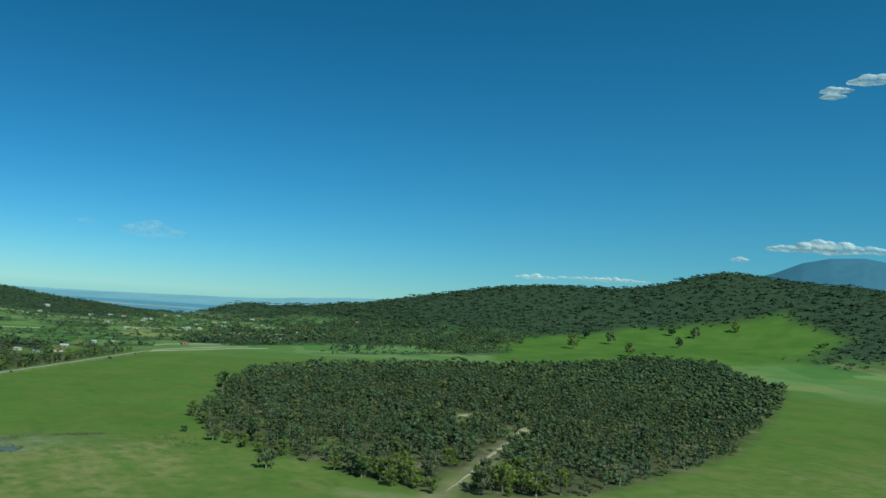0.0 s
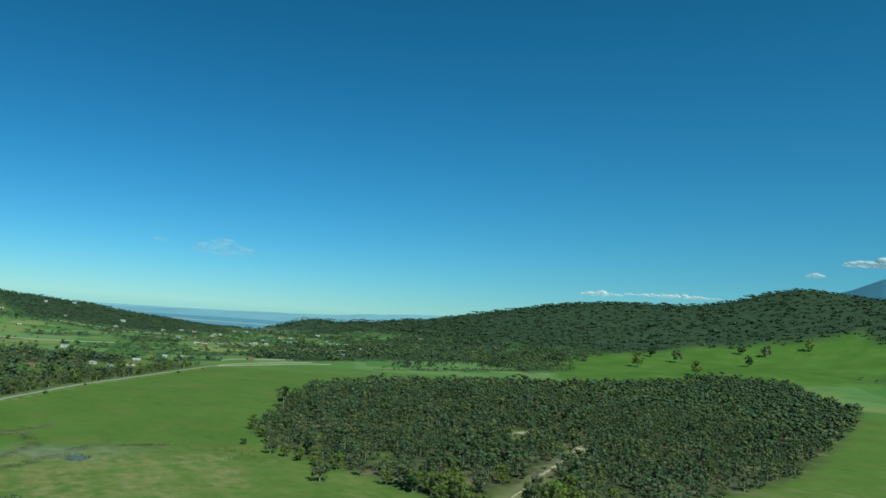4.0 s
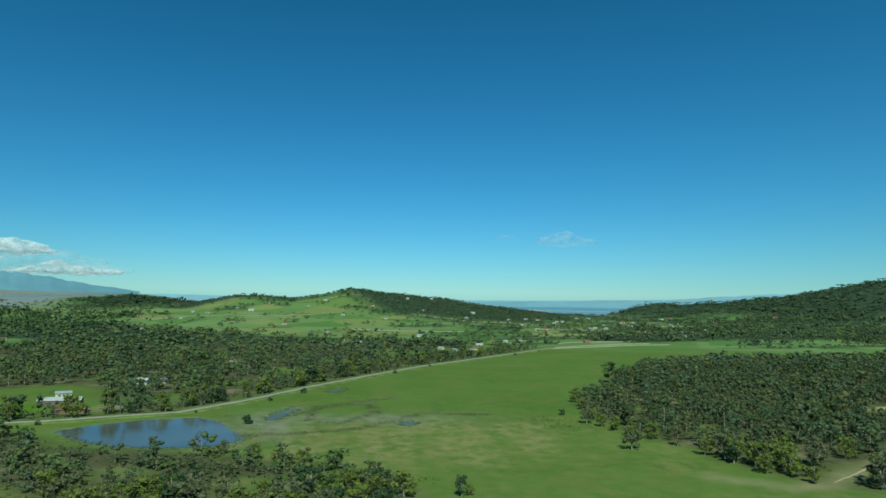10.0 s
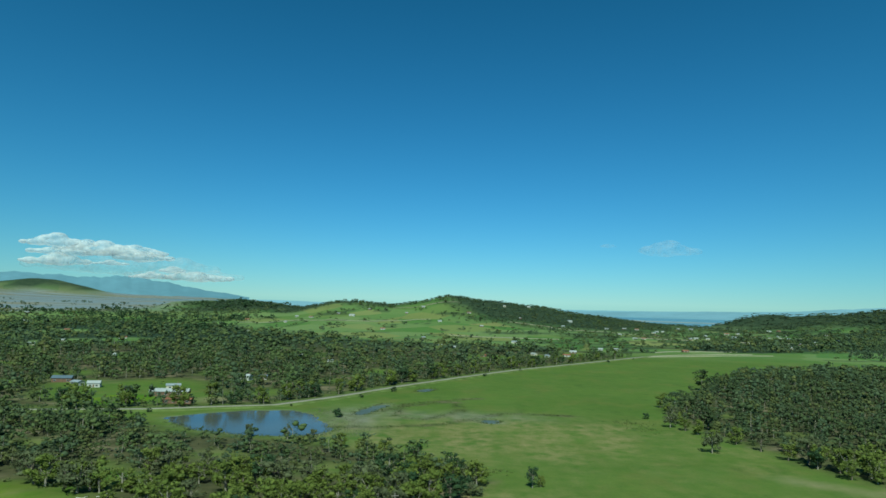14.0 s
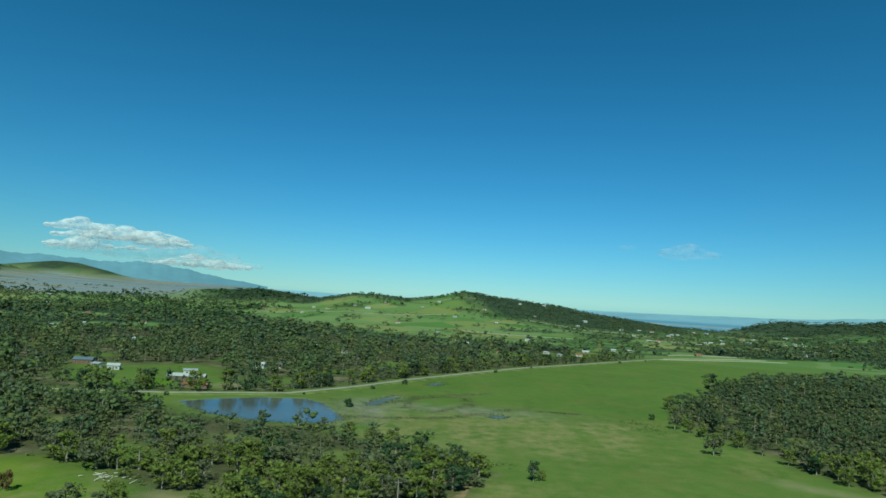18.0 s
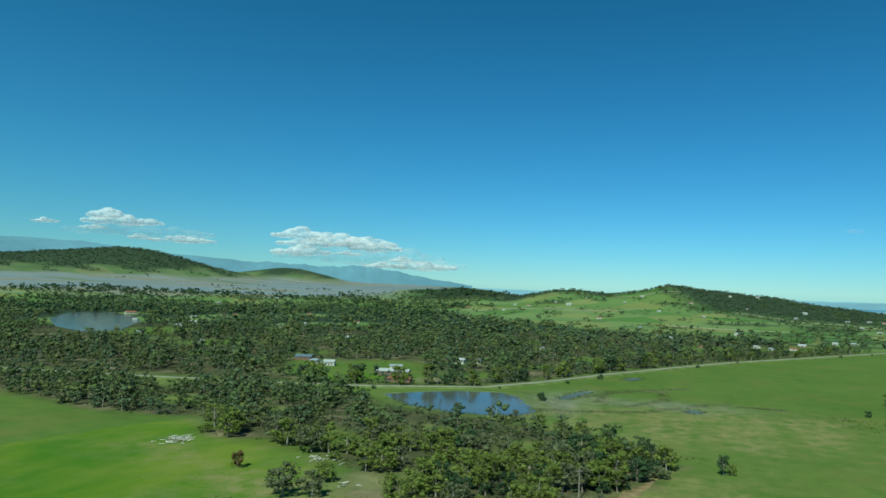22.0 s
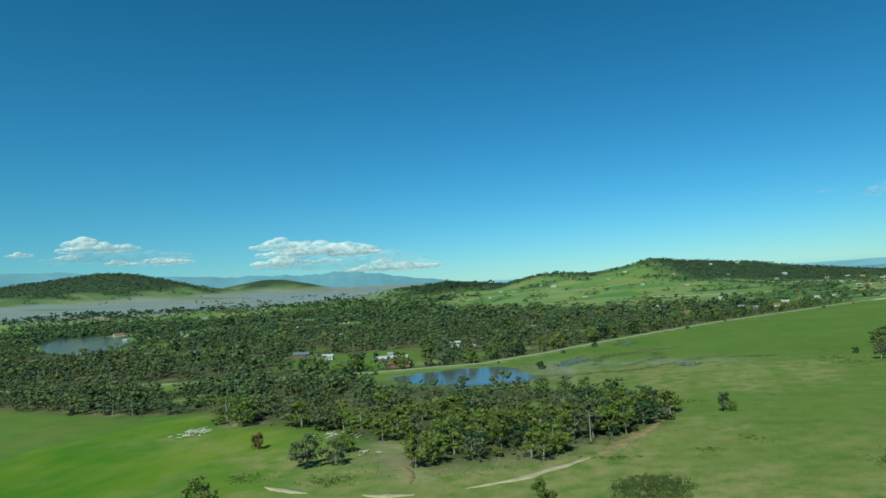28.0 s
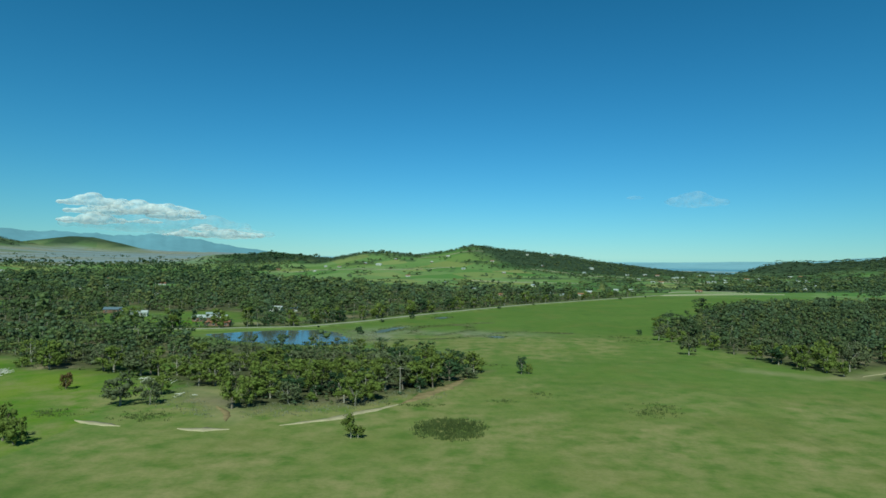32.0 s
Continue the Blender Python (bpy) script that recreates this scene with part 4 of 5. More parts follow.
for name, line, width, soil in (("dirt_track_west", TRACK[1:3], 2.6, M_DIRT), ("dirt_track_middle", [(-67, 164.2), (-61, 163.4), (-53, 164.8)], 3.4, M_DIRT),
                                ("dirt_track", TRACK[4:7], 3.0, M_DIRT), ("dirt_track_east", TRACK[6:], 4.2, M_DIRT_RED), ("dirt_spur", [(-57, 174), (-59, 181), (-62, 188), (-67, 196)], 1.8, M_DIRT_RED), ("bush_track", BUSH_TRACK[:6], 2.4, M_DIRT)):
    ribbon(name, line, width, 0.12, soil, "bare earth of a worn farm track in the grass", "track", ragged=True)
for line, width in (([(312, 466), (322, 472), (333, 474), (344, 473)], 7.0), ([(308, 397), (317, 405), (326, 411), (334, 416)], 7.0)):
    ribbon("sandy_clearing", line, width, 0.16, M_DIRT, "bare sandy ground in a gap of the eastern wood", "bare ground", ragged=True)
M_LANE = plain("pale sand", (0.34, 0.31, 0.22), 0.95, 0.05, 0.15, 0.3)
ribbon("lane_north", [(250, 990), (300, 1028), (360, 1062), (410, 1080)], 3, 0.5, M_LANE, "sandy lane beside the farm buildings", "road")
ribbon("lane_back", [(272, 1062), (300, 1092), (350, 1112), (405, 1124)], 4, 0.5, M_LANE, "sandy lane behind the farm buildings", "road")
M_BEACH = plain("pale beach sand", (0.42, 0.42, 0.38), 0.9, 0.1, 0.15, 0.05)
ribbon("beach", [(560, 3330), (640, 3350), (740, 3300), (803, 3204), (903, 3157), (1001, 3099), (1060, 3050)], 90, 4.4, M_BEACH, "pale sandy beach along the bay", "beach")
ribbon("lane", LANE, 3.5, 0.5, M_LANE, "sandy lane along the end of the pasture", "road")

for line in ([(-420, 1560), (-300, 1580), (-160, 1560), (-40, 1600)], [(120, 1640), (260, 1600), (420, 1590)], [(330, 1420), (520, 1400), (700, 1440)], [(560, 1700), (720, 1660), (860, 1690)], [(-130, 1800), (-60, 1780), (20, 1800)], [(0, 1330), (90, 1300), (180, 1310)]):
    ribbon("farm_lane", line, 7, 0.6, M_LANE, "pale lane between the far paddocks", "road")

# ---- single trees ----
def near_tree(r, kind):
    """Crown and trunk meshes of a gum of unit height."""
    if kind == "round":
        cv, cf = crown(r, 28, 1200, 0.42, 0.20, 0.86, 0.024, 0.95, 18, 0.8)
    elif kind == "bush":
        cv, cf = crown(r, 24, 950, 0.62, 0.12, 0.74, 0.030, 0.7, 16, 0.8)
    elif kind == "slim":
        cv, cf = crown(r, 20, 900, 0.31, 0.28, 0.92, 0.023, 0.85, 12, 0.75)
    else:
        cv, cf = crown(r, 28, 1250, 0.47, 0.22, 0.88, 0.024, 0.72, 16, 0.75)
    lean = r.uniform(-0.06, 0.06, 2)
    pieces = [stick([(0, 0, -0.03), (lean[0] * 0.4, lean[1] * 0.4, 0.22), (lean[0], lean[1], 0.5), (lean[0] * 1.4, lean[1] * 1.4, 0.78)], (0.030, 0.023, 0.016, 0.006), 6)]
    for k in range(6):
        a, z0 = k * 1.05 + r.uniform(0, 0.7), r.uniform(0.22, 0.5)
        d = r.uniform(0.14, 0.30)
        pieces.append(stick([(lean[0] * z0 * 2, lean[1] * z0 * 2, z0), (d * 0.5 * math.cos(a), d * 0.5 * math.sin(a), z0 + 0.14), (d * math.cos(a), d * math.sin(a), z0 + 0.34)], (0.013, 0.009, 0.004), 4))
    return cv, cf, *join(pieces)


TREE_KINDS = {}
for kind, count in (("open", 7), ("slim", 4), ("round", 3), ("bush", 4)):
    for n in range(count):
        cv, cf, tv, tf = near_tree(np.random.RandomState(100 + 17 * n + len(kind)), kind)
        for tone, leaf in (("green", M_LEAF), ("grey", M_LEAF_GREY), ("dark", M_LEAF_DARK), ("rust", M_LEAF_RUST)):
            TREE_KINDS[kind, n, tone] = (mesh_of("crown", cv, cf, [leaf], smooth=True), None)
        TREE_KINDS[kind, n, "trunk"] = mesh_of("trunk", tv, tf, [M_BARK_PALE if n % 2 == 0 else M_BARK])
KIND_COUNT = {"open": 7, "slim": 4, "round": 3, "bush": 4}
TREE_WORDS = {"green": "olive-green gum tree", "grey": "grey-green gum tree", "dark": "dark green tree"}


def tree(x, y, h, kind="open", tone="green", wide=1.0, label="", group="", seed=0, name="gum_tree"):
    """A tree: an empty at its foot with a trunk and a crown."""
    n = seed % KIND_COUNT[kind]
    base = new(name)
    base.empty_display_size = 0.3
    z = float(height(x, y))
    base.matrix_basis = pose(x, y, z, 0, 0, (seed * 137.5) % 360) @ Matrix.Diagonal((h * wide, h * wide, h, 1))
    new("trunk", TREE_KINDS[kind, n, "trunk"]).parent = base
    new("crown", TREE_KINDS[kind, n, tone][0]).parent = base
    return tagged(base, label or TREE_WORDS[tone] + " with a pale trunk in the open wood", "tree" if kind != "bush" else "bush", group)


# trees that stand alone
tree(-127, 219, 7.0, "bush", "rust", 0.68, "small round rust-brown cypress alone on the grass", seed=1, name="round_tree")
tree(-96, 193, 10.5, "open", "grey", 1.25, "spreading grey gum over its dark shadow on the grass", seed=2)
tree(-88, 196, 8.5, "open", "grey", 1.1, "spreading grey gum over its dark shadow on the grass", seed=9)
tree(-92, 214, 7, "open", "green", 1.35, "low spreading gum beside fallen logs", seed=3)
tree(-61, 192, 12, "round", "green", 0.95, "tall dense gum at the corner of the wood", seed=4)
tree(-57, 196, 10, "open", "green", 1.0, "tall dense gum at the corner of the wood", seed=5)
tree(-25, 202, 9.5, "round", "green", 1.1, "broad gum at the edge of the wood", seed=6)
tree(-19, 158, 6.8, "open", "green", 0.95, "scraggy gum alone on the pasture", seed=7)
tree(-17.2, 158.4, 4.0, "bush", "green", 1.0, "low bush at the foot of a scraggy gum", seed=8, name="bush")
tree(-104, 146, 10.5, "round", "green", 0.95, "tall leaning gum alone on the paddock", seed=10)
tree(-99.5, 143, 8.5, "bush", "green", 0.9, "dense gum alone on the paddock", seed=11)
tree(5, 285, 8.5, "open", "dark", 1.2, "dark gum at the tip of the wood", seed=12)
tree(10, 262, 5.2, "bush", "grey", 1.3, "wide grey bush at the tip of the wood", seed=13, name="bush")
tree(31, 276, 7.6, "open", "dark", 0.8, "ragged dark gum alone in the pasture", seed=14)
tree(34, 277, 5.2, "bush", "green", 0.6, "bush at the foot of a ragged gum", seed=21, name="bush")
tree(-2, 242, 6.5, "bush", "dark", 1.0, "round dark bush beside the dirt track", seed=15, name="bush")
tree(-7, 234, 5.5, "bush", "dark", 0.95, "round dark bush beside the dirt track", seed=16, name="bush")
tree(-4, 252, 11, "round", "green", 1.1, "broad olive gum at the corner of the wood", seed=17)
tree(117, 350, 10, "open", "grey", 1.15, "grey gum alone before the eastern wood", seed=18)
for n, (px, py, h, kind, tone) in enumerate(((118, 420, 8.5, "open", "grey"), (123, 410, 7, "open", "green"), (126, 399, 8, "round", "green"), (130, 386, 6, "bush", "green"), (136, 374, 8.5, "open", "green"), (141, 357, 9, "slim", "grey"), (145, 338, 8, "open", "green"),
                                                (150, 322, 9, "open", "dark"), (125, 434, 7, "open", "green"), (128, 452, 8, "open", "grey"), (131, 470, 7.5, "round", "green"), (134, 500, 8, "open", "green"), (140, 515, 8, "slim", "green"), (154, 303, 8, "open", "green"), (163, 286, 7, "round", "green"))):
    tree(px, py, h, kind, tone, 1.15, "gum at the grassy front edge of the eastern wood", "edge trees of the eastern wood", 60 + n)
tree(112, 448, 4.5, "bush", "dark", 0.8, "small dark bush out on the pasture", seed=19, name="bush")
tree(-57, 424, 5.5, "bush", "dark", 1.2, "low bush on the marsh between two waters", seed=20, name="bush")
PADDOCK_TREES = [(1061, 1086, 31), (1201, 1185, 27), (1186, 1104, 28), (1044, 934, 27), (1389, 1113, 26), (1406, 1064, 28), (1500, 1030, 26), (1280, 1010, 24)]
for n, (x, y, h) in enumerate(PADDOCK_TREES):
    tree(x, y, h, ("open", "round")[n % 2], ("green", "dark", "grey")[n % 3], 0.95, "large spreading gum alone on the hill paddock", "paddock trees", 30 + n)

# trees of the near woods, one by one
r = np.random.RandomState(41)
x, y = scatter((-270, 185), (15, 285), 7.3, lambda x, y: near_share(x, y) * inside(SOUTH_WOOD, x, y) * off_tracks(x, y) * open_land(x, y, CLEARINGS, 1) * (0.80 + 0.65 * wobble(x, y, 40, 32)), 42)
for n, (px, py) in enumerate(zip(x, y)):
    kind = ("open", "open", "slim", "open", "bush", "round")[r.randint(6)]
    tone = ("green", "green", "green", "grey", "dark")[r.randint(5)]
    tree(px, py, r.uniform(7, 12) if kind != "bush" else r.uniform(3, 5), kind, tone, r.uniform(1.1, 1.5), group="trees of the southern wood", seed=100 + n)
x, y = scatter((90, 240), (230, 340), 8.6, lambda x, y: near_share(x, y) * inside(EAST_WOOD, x, y) * off_tracks(x, y) * open_land(x, y, GLADES, 1) * (0.74 + 0.4 * wobble(x, y, 40, 31)), 43)
for n, (px, py) in enumerate(zip(x, y)):
    kind = ("open", "open", "slim", "round", "bush")[r.randint(5)]
    tone = ("green", "grey", "green", "green")[r.randint(4)]
    tree(px, py, r.uniform(8, 13.5) if kind != "bush" else r.uniform(3, 5.5), kind, tone, r.uniform(0.9, 1.2), group="trees of the eastern wood", seed=500 + n)

for n, (px, py, h, kind, tone) in enumerate(((-3, 290, 7, "open", "green"), (-12, 318, 7.5, "open", "dark"), (-24, 324, 7, "open", "green"), (-34, 330, 6.5, "open", "green"), (-44, 338, 7, "round", "green"), (-58, 350, 6, "open", "grey"), (-70, 355, 7, "slim", "grey"), (-88, 358, 6.5, "slim", "grey"),
                                                (9, 272, 5, "bush", "dark"), (12, 290, 6, "round", "dark"), (3, 304, 6.5, "open", "dark"))):
    tree(px, py, h, kind, tone, 1.15, "gum at the edge of the wood towards the pond", "edge trees of the southern wood", 80 + n)

# bushes and trees along the road
r = np.random.RandomState(44)
for n in range(46):
    k = min((n + r.uniform(-0.8, 0.8)) / 45 * (len(ROAD) - 4) + 2, len(ROAD) - 1.01)
    i, s = int(k), k - int(k)
    ax, ay = ROAD[i]
    bx, by = ROAD[min(i + 1, len(ROAD) - 1)]
    d = math.hypot(bx - ax, by - ay) or 1
    side = -r.uniform(8, 13) if n % 3 or r.uniform(0, 1) < 0.45 else r.uniform(6.5, 12)
    px, py = ax + (bx - ax) * s + (by - ay) / d * side, ay + (by - ay) * s - (bx - ax) / d * side
    small = side > 0
    tree(px + r.uniform(-2, 2), py + r.uniform(-4, 4), r.uniform(1.6, 4.8) if small else r.uniform(8, 14), "bush" if small else ("open", "round", "slim")[n % 3],
         ("dark", "green", "green")[n % 3], 1.1, "dark bush at the edge of the gravel road" if small else "gum tree in the row along the gravel road", "roadside trees", 700 + n, "bush" if small else "gum_tree")


r = np.random.RandomState(45)
row = []
for (ax, ay), (bx, by) in zip(ROAD[2:], ROAD[3:]):
    d = math.hypot(bx - ax, by - ay)
    for k in range(int(d / 6)):
        s, off = (k + r.uniform(0, 1)) * 6 / d, r.uniform(9.5, 17)
        row.append((ax + (bx - ax) * s - (by - ay) / d * off, ay + (by - ay) * s + (bx - ax) / d * off))
row = np.array(row)
woods("roadside_trees", spots_of(row[:, 0], row[:, 1], 6, 13, 46, 1.05), M_LEAF_FAR, "row of gums and scrub behind the gravel road")


# ---- low growth ----
def tufts(name, spots, low, high, blades, material, label, spread_by=0.5):
    """Tufts of upright blades in one mesh."""
    r = np.random.RandomState(len(spots))
    at = np.repeat(np.array(spots), blades, 0)
    z = np.repeat(height(*np.array(spots).T), blades) - 0.05
    n = len(at)
    root, a, h, w = at + r.normal(size=(n, 2)) * spread_by, r.uniform(0, 6.28, n), r.uniform(low, high, n), r.uniform(0.05, 0.14, n)
    side = np.stack([w * np.cos(a), w * np.sin(a)], -1)
    flat = np.stack([root - side, root + side, root + r.normal(size=(n, 2)) * 0.2], 1)
    v = np.concatenate([flat, np.stack([z, z, z + h], -1)[..., None]], -1).reshape(-1, 3)
    f = np.arange(3 * n).reshape(-1, 3)
    return tagged(new(name, mesh_of(name, v, f, [material])), label, "grass", kind="stuff")


M_REED = foliage("reeds", (0.050, 0.070, 0.020), (0.085, 0.105, 0.032), (0.10, 0.12, 0.04))
M_HEATH = foliage("grey heath", (0.11, 0.115, 0.07), (0.22, 0.215, 0.145), (0.16, 0.16, 0.085))
r = np.random.RandomState(61)
spots = [(6 + 10.5 * d * math.cos(a), 171 + 14 * d * math.sin(a)) for a, d in zip(r.uniform(0, 6.28, 620), np.sqrt(r.uniform(0, 1, 620)) * r.uniform(0.75, 1.1, 620))]
tufts("rush_bed", spots, 0.5, 1.1, 9, M_REED, "dark oval bed of rushes in the pasture", 0.35)
spots = [(cx + r.normal() * sx, cy + r.normal() * sy) for cx, cy, sx, sy, k in
         ((66, 200, 3, 4, 60), (72, 208, 2.5, 5, 50), (35, 230, 2, 3, 24), (-4, 205, 4, 1.5, 40), (22, 215, 2.5, 1.5, 20), (-110, 180, 4, 3, 60), (-82, 178, 4, 4, 80), (100, 430, 6, 5, 60), (104, 410, 5, 5, 40), (20, 300, 3, 2, 20)) for _ in range(k)]
tufts("sedge_tufts", spots, 0.3, 0.8, 8, M_REED, "dark tufts of sedge dotted over the grass", 0.4)
x, y = scatter((-90, 168), (2, 240), 1.7, lambda x, y: (from_edge(SOUTH_WOOD, x, y) > -15) * (from_edge(SOUTH_WOOD, x, y) < 6) * (from_line(TRACK, x, y) > 4) * (from_line(SPUR, x, y) > 4) * (0.55 + 0.5 * wobble(x, y, 14, 62)), 63)
x2, y2 = scatter((-65, 385), (75, 525), 1.7, lambda x, y: np.maximum.reduce([np.exp(-(from_line(q, x, y) / 2.6) ** 2) for q in SEDGE_LINES]) * (0.6 + 0.7 * wobble(x, y, 20, 67)), 68)
tufts("sedge_lines", list(zip(x2, y2)), 0.3, 0.8, 8, M_REED, "dark winding lines of sedge across the wet pasture", 0.5)
x2, y2 = scatter((-58, 412), (36, 580), 1.3, lambda x, y: np.maximum.reduce([np.exp(-((from_edge(q, x, y) + 1.0) / 2.0) ** 2) for q in (POND_ARM, PUDDLE, PUDDLE_FAR)]) * (0.6 + 0.5 * wobble(x, y, 9, 69)), 70)
tufts("water_reeds", list(zip(x2, y2)), 0.3, 0.9, 8, M_REED, "green reeds standing in and round the small waters", 0.5)
tufts("heath", list(zip(x, y)), 0.3, 0.9, 7, M_HEATH, "grey heath and low scrub before the wood", 0.6)
x, y = scatter((-75, 366), (-25, 480), 1.8, lambda x, y: (from_edge(POND, x, y) < 2) * (from_edge(POND, x, y) > -22) * (from_edge(POND_ARM, x, y) < 1) * (from_line(ROAD, x, y) > 12) * (0.6 + 0.5 * wobble(x, y, 18, 64)), 65)
tufts("marsh_reeds", list(zip(x, y)), 0.3, 0.8, 6, M_HEATH, "grey-green reeds on the marsh round the pond", 0.6)
x, y = scatter((-150, 358), (-50, 392), 1.6, lambda x, y: (from_edge(POND, x, y) < 1.5) * (from_edge(POND, x, y) > -7) * 0.6, 66)
tufts("pond_reeds", list(zip(x, y)), 0.4, 1.0, 6, M_REED, "green reeds along the near bank of the pond", 0.5)

# ---- logs ----
M_LOG = plain("bleached wood", (0.50, 0.47, 0.40), 0.9, 0.1, 0.2, 2)


def log_pile(x, y, count, spread_x, spread_y, label, seed):
    r = np.random.RandomState(seed)
    base = new("log_pile")
    base.matrix_basis = pose(x, y, float(height(x, y)))
    for n in range(count):
        px, py, turn, length = r.normal() * spread_x, r.normal() * spread_y, r.uniform(-1.6, 1.6), r.uniform(1.0, 3.2)
        tv, tf = stick([(0, 0, 0), (0.05, 0, length * 0.5), (0.0, 0.08, length)], (0.16, 0.13, 0.06), 6)
        ob = new("log", mesh_of("log", tv, tf, [M_LOG], smooth=True))
        ob.parent = base
        heap = math.exp(-(px / spread_x) ** 2 - (py / spread_y) ** 2)
        ob.matrix_basis = pose(px, py, 0.12 + (0.15 + 0.8 * heap) * r.uniform(0, 1), 0, r.uniform(70, 92), math.degrees(turn))
    return tagged(base, label, "logs")


log_pile(-172, 249, 90, 2.9, 3.8, "heap of bleached branches at the paddock's edge", 1)
log_pile(-106, 240, 26, 3.5, 3.0, "fallen bleached logs under the gums", 2)
log_pile(-84, 213, 8, 2.0, 1.5, "fallen bleached logs beside a low gum", 3)

# ---- power poles ----
M_POLE = plain("grey pole wood", (0.30, 0.27, 0.23), 0.9, 0.1, 0.2, 3)
M_INSULATOR = plain("brown insulator", (0.10, 0.06, 0.04), 0.3, 0.5, 0.1, 3)


def power_pole(x, y, h, turn):
    base = new("power_pole")
    base.matrix_basis = pose(x, y, float(height(x, y)), 0, 0, turn)
    tv, tf = stick([(0, 0, -0.5), (0, 0, h * 0.5), (0, 0, h)], (0.17, 0.15, 0.11), 10)
    new("pole", mesh_of("pole", tv, tf, [M_POLE], smooth=True)).parent = base
    part("crossarm", slab(bmesh.new(), -1.1, 1.1, -0.2, -0.09, h - 0.75, h - 0.62), M_POLE, base)
    for px in (-0.95, -0.4, 0.4, 0.95):
        tv, tf = stick([(px, -0.145, h - 0.62), (px, -0.145, h - 0.52), (px, -0.145, h - 0.42)], (0.03, 0.07, 0.03), 8)
        new("insulator", mesh_of("insulator", tv, tf, [M_INSULATOR], smooth=True)).parent = base
    return tagged(base, "grey timber power pole with one crossarm", "power pole", "power poles")


power_pole(-13, 224, 9.5, 20)

# ---- houses ----
M_WHITE = plain("white paint", (0.46, 0.45, 0.42), 0.6, 0.3, 0.06, 0.5)
M_CREAM = plain("cream boards", (0.60, 0.54, 0.42), 0.7, 0.3, 0.1, 0.5)
M_BRICK = plain("brown brick", (0.17, 0.105, 0.075), 0.85, 0.2, 0.2, 0.8)
M_IRON_WHITE = plain("pale iron roof", (0.44, 0.45, 0.44), 0.4, 0.4, 0.08, 0.3)
M_IRON_GREY = plain("grey iron roof", (0.33, 0.36, 0.38), 0.4, 0.4, 0.12, 0.3)
M_IRON_RED = plain("red tile roof", (0.27, 0.12, 0.075), 0.8, 0.2, 0.18, 0.4)
M_IRON_BLUE = plain("blue-grey iron roof", (0.13, 0.17, 0.21), 0.4, 0.4, 0.1, 0.3)
M_GLASS = plain("dark window glass", (0.03, 0.04, 0.05), 0.08, 0.5, 0.05, 1)
M_DOOR = plain("brown door paint", (0.16, 0.10, 0.06), 0.5, 0.4, 0.1, 2)


def house(x, y, turn, w, d, h, wall, roof, label, pitch=0.32, near=False, name="house", group="houses"):
    """A gabled house: walls, two roof slopes, door, windows with frames, chimney."""
    base = new(name)
    base.matrix_basis = pose(x, y, float(height(x, y)) - 0.1, 0, 0, turn)
    top = h + d / 2 * pitch
    bm = bmesh.new()
    vs = [bm.verts.new(p) for p in ((-w / 2, -d / 2, -0.6), (w / 2, -d / 2, -0.6), (w / 2, d / 2, -0.6), (-w / 2, d / 2, -0.6), (-w / 2, -d / 2, h), (w / 2, -d / 2, h), (w / 2, d / 2, h), (-w / 2, d / 2, h), (-w / 2, 0, top), (w / 2, 0, top))]
    for f in ((0, 1, 5, 4), (2, 3, 7, 6), (1, 2, 6, 9, 5), (3, 0, 4, 8, 7), (0, 3, 2, 1)):
        bm.faces.new([vs[k] for k in f])
    part("wall", bm, wall, base)
    for side in (-1, 1):
        bm = bmesh.new()
        out, drop = d / 2 + 0.5, 0.5 * pitch
        p = [(-w / 2 - 0.4, side * out, h - drop), (w / 2 + 0.4, side * out, h - drop), (w / 2 + 0.4, 0, top), (-w / 2 - 0.4, 0, top)]
        low, high = [bm.verts.new((a, b, c + 0.03)) for a, b, c in p], [bm.verts.new((a, b, c + 0.17)) for a, b, c in p]
        bm.faces.new(low), bm.faces.new(high)
        for k in range(4):
            bm.faces.new((low[k], low[(k + 1) % 4], high[(k + 1) % 4], high[k]))
        bmesh.ops.recalc_face_normals(bm, faces=bm.faces)
        part("roof", bm, roof, base)
    part("door", slab(bmesh.new(), -0.45, 0.45, -d / 2 - 0.06, -d / 2 + 0.02, 0.1, 2.1), M_DOOR, base)
    count = max(2, int(w / 3.5))
    for k in range(count):
        px = -w / 2 + w * (k + 0.5) / count
        if abs(px) < 1.2:
            continue
        win = part("window", slab(bmesh.new(), px - 0.75, px + 0.75, -d / 2 - 0.05, -d / 2 + 0.03, 0.85, 2.0), M_WHITE, base)
        if near:
            part("pane", slab(bmesh.new(), px - 0.66, px + 0.66, -d / 2 - 0.07, -d / 2 - 0.052, 0.94, 1.91), M_GLASS, win)
    if near:
        part("chimney", slab(bmesh.new(), w * 0.28, w * 0.28 + 0.7, 0.4, 1.1, h, top + 0.8), M_BRICK, base)
    return tagged(base, label, "house" if name == "house" else name.replace("_", " "), group)


house(-172, 494, 8, 23, 9, 3.0, M_BRICK, M_IRON_WHITE, "long low homestead with a pale iron roof by the pond", 0.3, True)
house(-182, 528, 20, 9, 7, 2.8, M_CREAM, M_IRON_GREY, "cream shed behind the homestead", 0.25, True, "shed")
house(-156, 462, 5, 16, 7, 2.6, M_BRICK, M_IRON_RED, "brown brick outbuilding beside the pond", 0.25, True, "outbuilding")
house(-152, 596, -12, 10, 8, 3.2, M_WHITE, M_IRON_WHITE, "white cottage among the gums", 0.35, True)
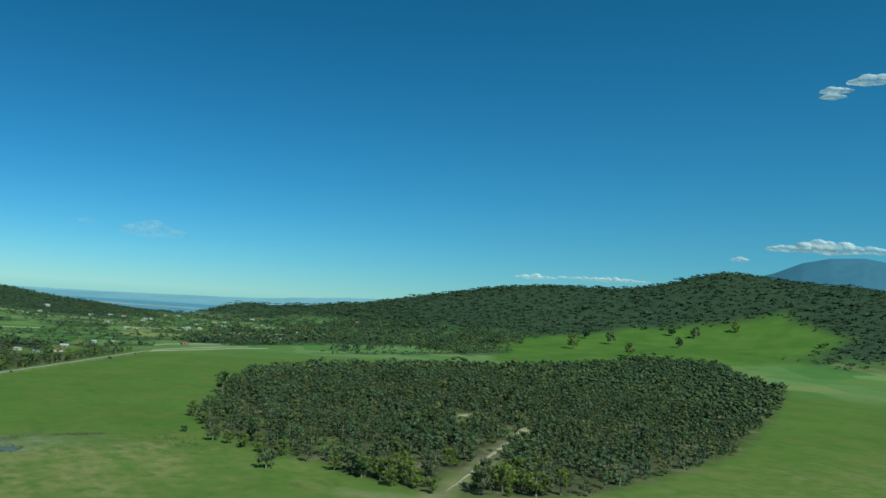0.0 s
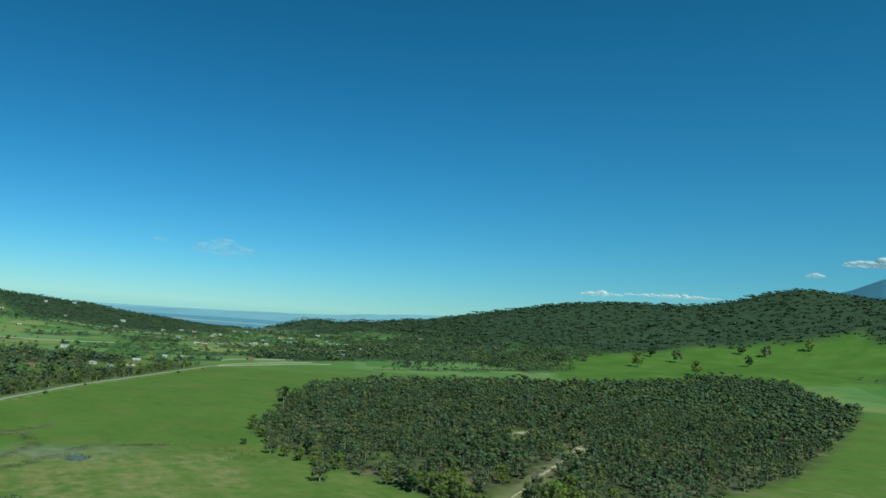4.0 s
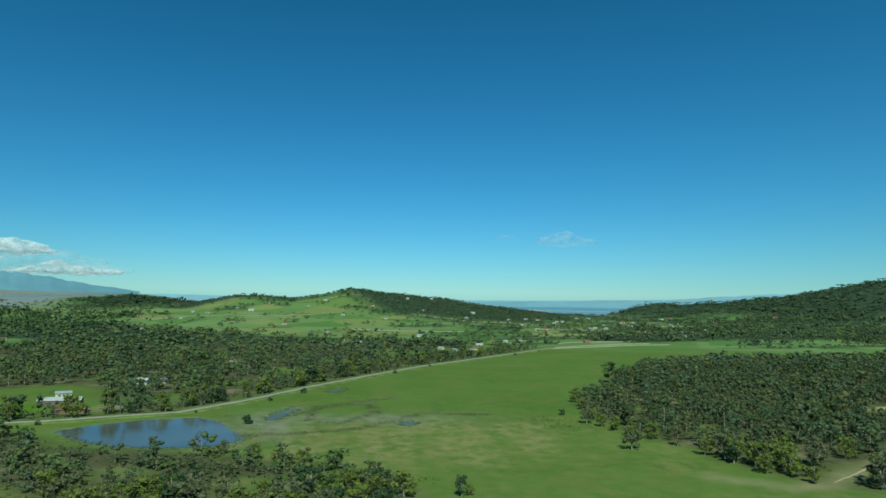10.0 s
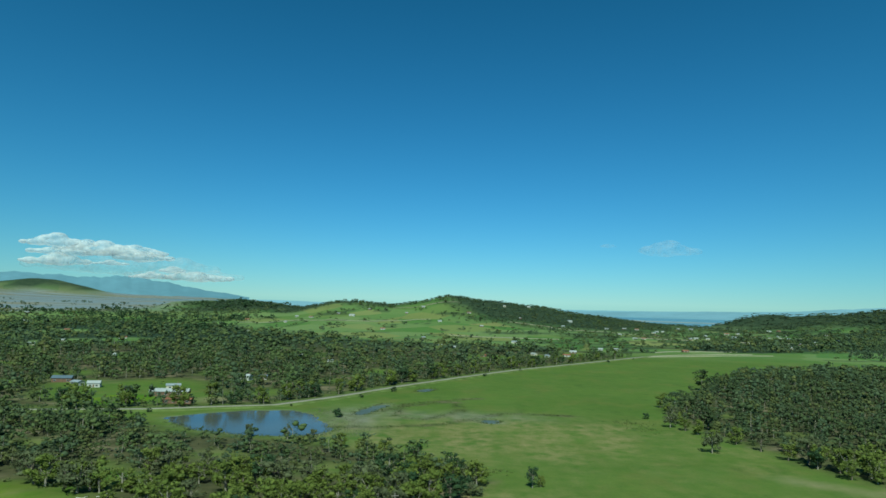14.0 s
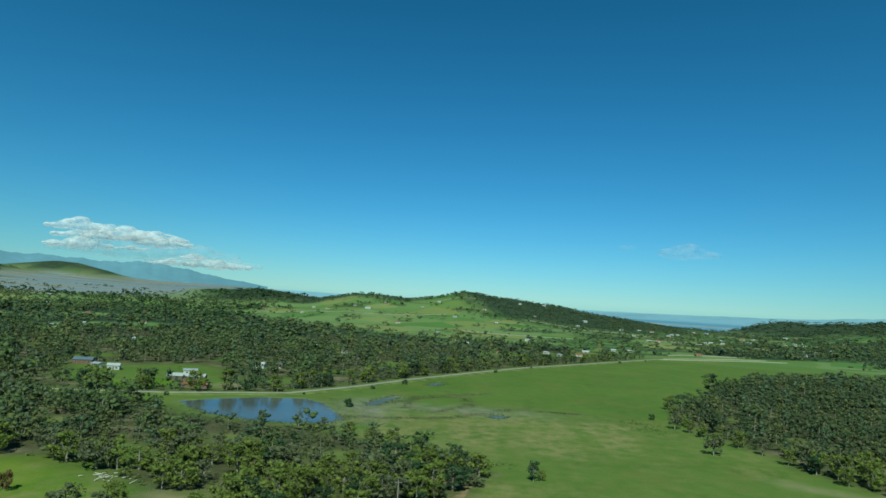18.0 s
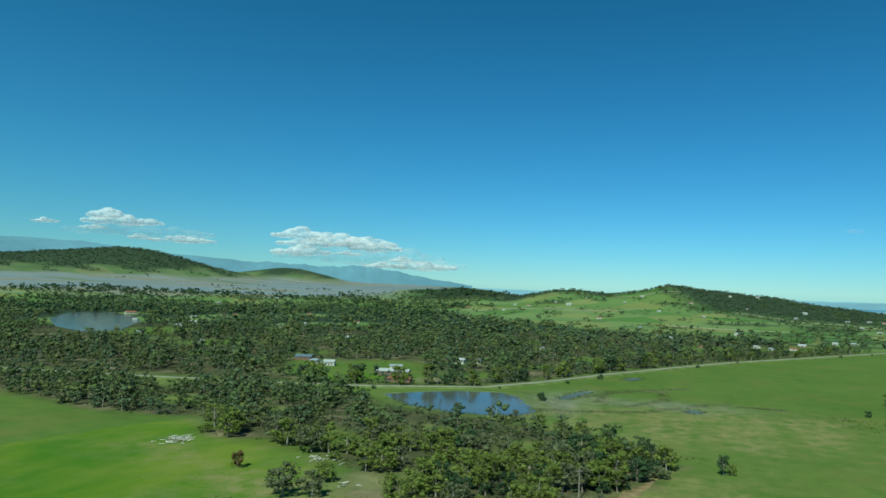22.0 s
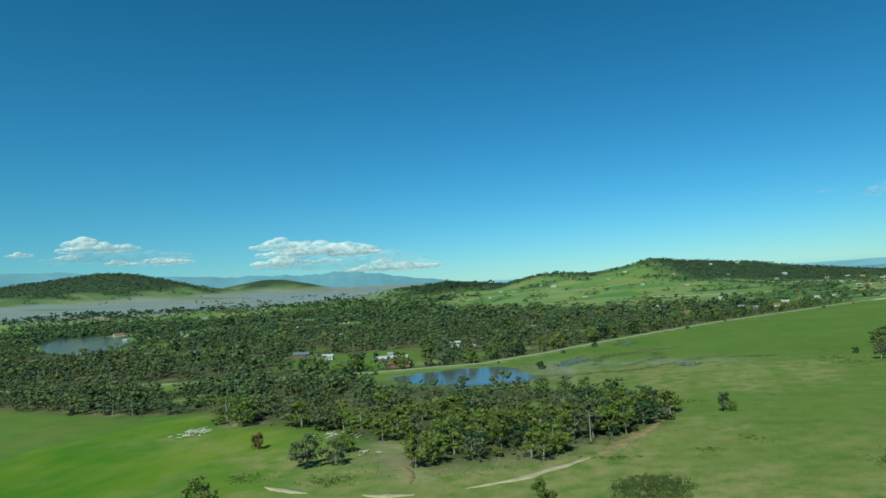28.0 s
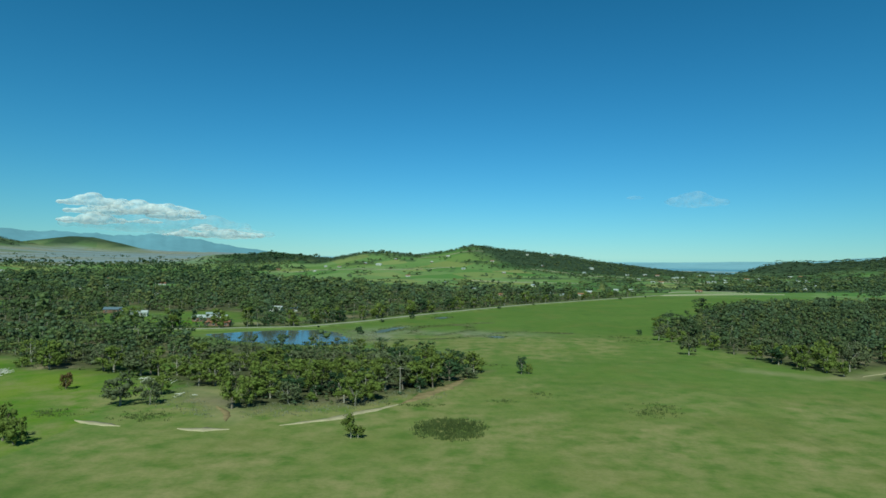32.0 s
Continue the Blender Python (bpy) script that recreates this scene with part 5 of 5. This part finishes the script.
house(-140, 604, 10, 6, 6, 2.6, M_WHITE, M_IRON_BLUE, "small blue-roofed shed beside a white cottage", 0.3, True, "shed")
house(-268, 552, 12, 13, 8, 3.0, M_BRICK, M_IRON_BLUE, "blue-roofed house in a clearing", 0.35, True)
house(-249, 534, -25, 7, 6, 2.6, M_WHITE, M_IRON_GREY, "grey-roofed shed in a clearing", 0.3, True, "shed")
house(-235, 528, 15, 8, 7, 3.0, M_WHITE, M_IRON_WHITE, "white house in a clearing", 0.35, True)
FAR_HOUSES = [(-10, 1071, 5, 16), (4, 1040, -8, 18), (-40, 1235, 12, 11), (-205, 1658, 4, 20), (-289, 1649, -10, 14), (-321, 1545, 20, 12), (-94, 1713, 0, 12), (-333, 1315, 8, 13), (-115, 775, -20, 10),
              (-594, 1229, 15, 16), (157, 1005, -30, 20), (206, 1082, -25, 13), (115, 926, -38, 12), (102, 952, -30, 12), (323, 1090, -20, 14), (265, 1762, 5, 22), (188, 1911, 0, 16), (99, 1190, -5, 20),
              (601, 1374, -30, 14), (-818, 1046, 30, 26), (-601, 896, 40, 24), (-582, 836, 35, 16), (-536, 702, 20, 14), (228, 1087, -25, 13), (140, 943, -35, 14), (536, 1252, -25, 15), (816, 1723, -20, 20),
              (573, 1604, -15, 18), (888, 1365, -30, 15), (952, 1711, -25, 16), (-420, 640, 25, 12), (-330, 780, 10, 13), (-160, 860, -15, 11), (-480, 980, 20, 13), (40, 905, -40, 11), (-700, 905, 30, 14),
              (320, 1500, -10, 16), (420, 1640, 5, 14), (60, 1500, 0, 12), (-120, 1420, 10, 13), (680, 1480, -20, 14), (480, 1480, -12, 13),
              (-240, 1700, 5, 12), (-60, 1765, -8, 13), (40, 1700, 10, 14), (125, 1830, 0, 13), (150, 1700, -15, 12), (235, 1650, 5, 14), (335, 1700, -10, 13), (405, 1560, 0, 15), (-180, 1765, 12, 11), (-330, 1705, 0, 13), (-20, 1560, -5, 14), (200, 1560, 8, 12), (-420, 1640, 15, 13), (520, 1620, -10, 15), (640, 1600, 0, 13), (760, 1560, -20, 14),
              (380, 1735, 10, 15), (412, 1752, -5, 14), (450, 1730, 5, 16), (470, 1760, 0, 13), (438, 1450, 10, 14), (455, 1470, -12, 13), (620, 1785, 0, 18), (650, 1800, 8, 16), (560, 1960, 0, 20), (600, 1985, 5, 18), (320, 1372, -8, 13), (338, 1385, 6, 12), (498, 1332, 0, 13), (660, 1598, 10, 15), (684, 1612, -6, 14), (790, 1975, 0, 20), (820, 1990, 6, 18), (715, 1735, 4, 16), (735, 1750, -4, 15),
              (-679, 1012, 12, 17), (-697, 1120, -6, 19), (-668, 1110, 10, 13), (-814, 1516, 4, 20), (-478, 905, 16, 15), (-911, 1700, 0, 20), (-953, 1512, -12, 18), (-440, 1066, 8, 16)]
for n, (x, y, turn, w) in enumerate(FAR_HOUSES):
    roof = (M_IRON_WHITE, M_IRON_WHITE, M_IRON_GREY, M_IRON_WHITE, M_IRON_RED)[n % 5] if n != 19 else M_IRON_RED
    words = {M_IRON_WHITE: "pale-roofed", M_IRON_GREY: "grey-roofed", M_IRON_RED: "red-roofed"}[roof]
    house(x, y, turn + (n * 47) % 60 - 30, w * (0.42 + 0.05 * (n % 5)), w * (0.30 + 0.03 * (n % 4)), 2.3, (M_WHITE, M_CREAM, M_BRICK, M_WHITE)[n % 4], roof, f"{words} farmhouse among trees across the valley", 0.4, group="farmhouses")
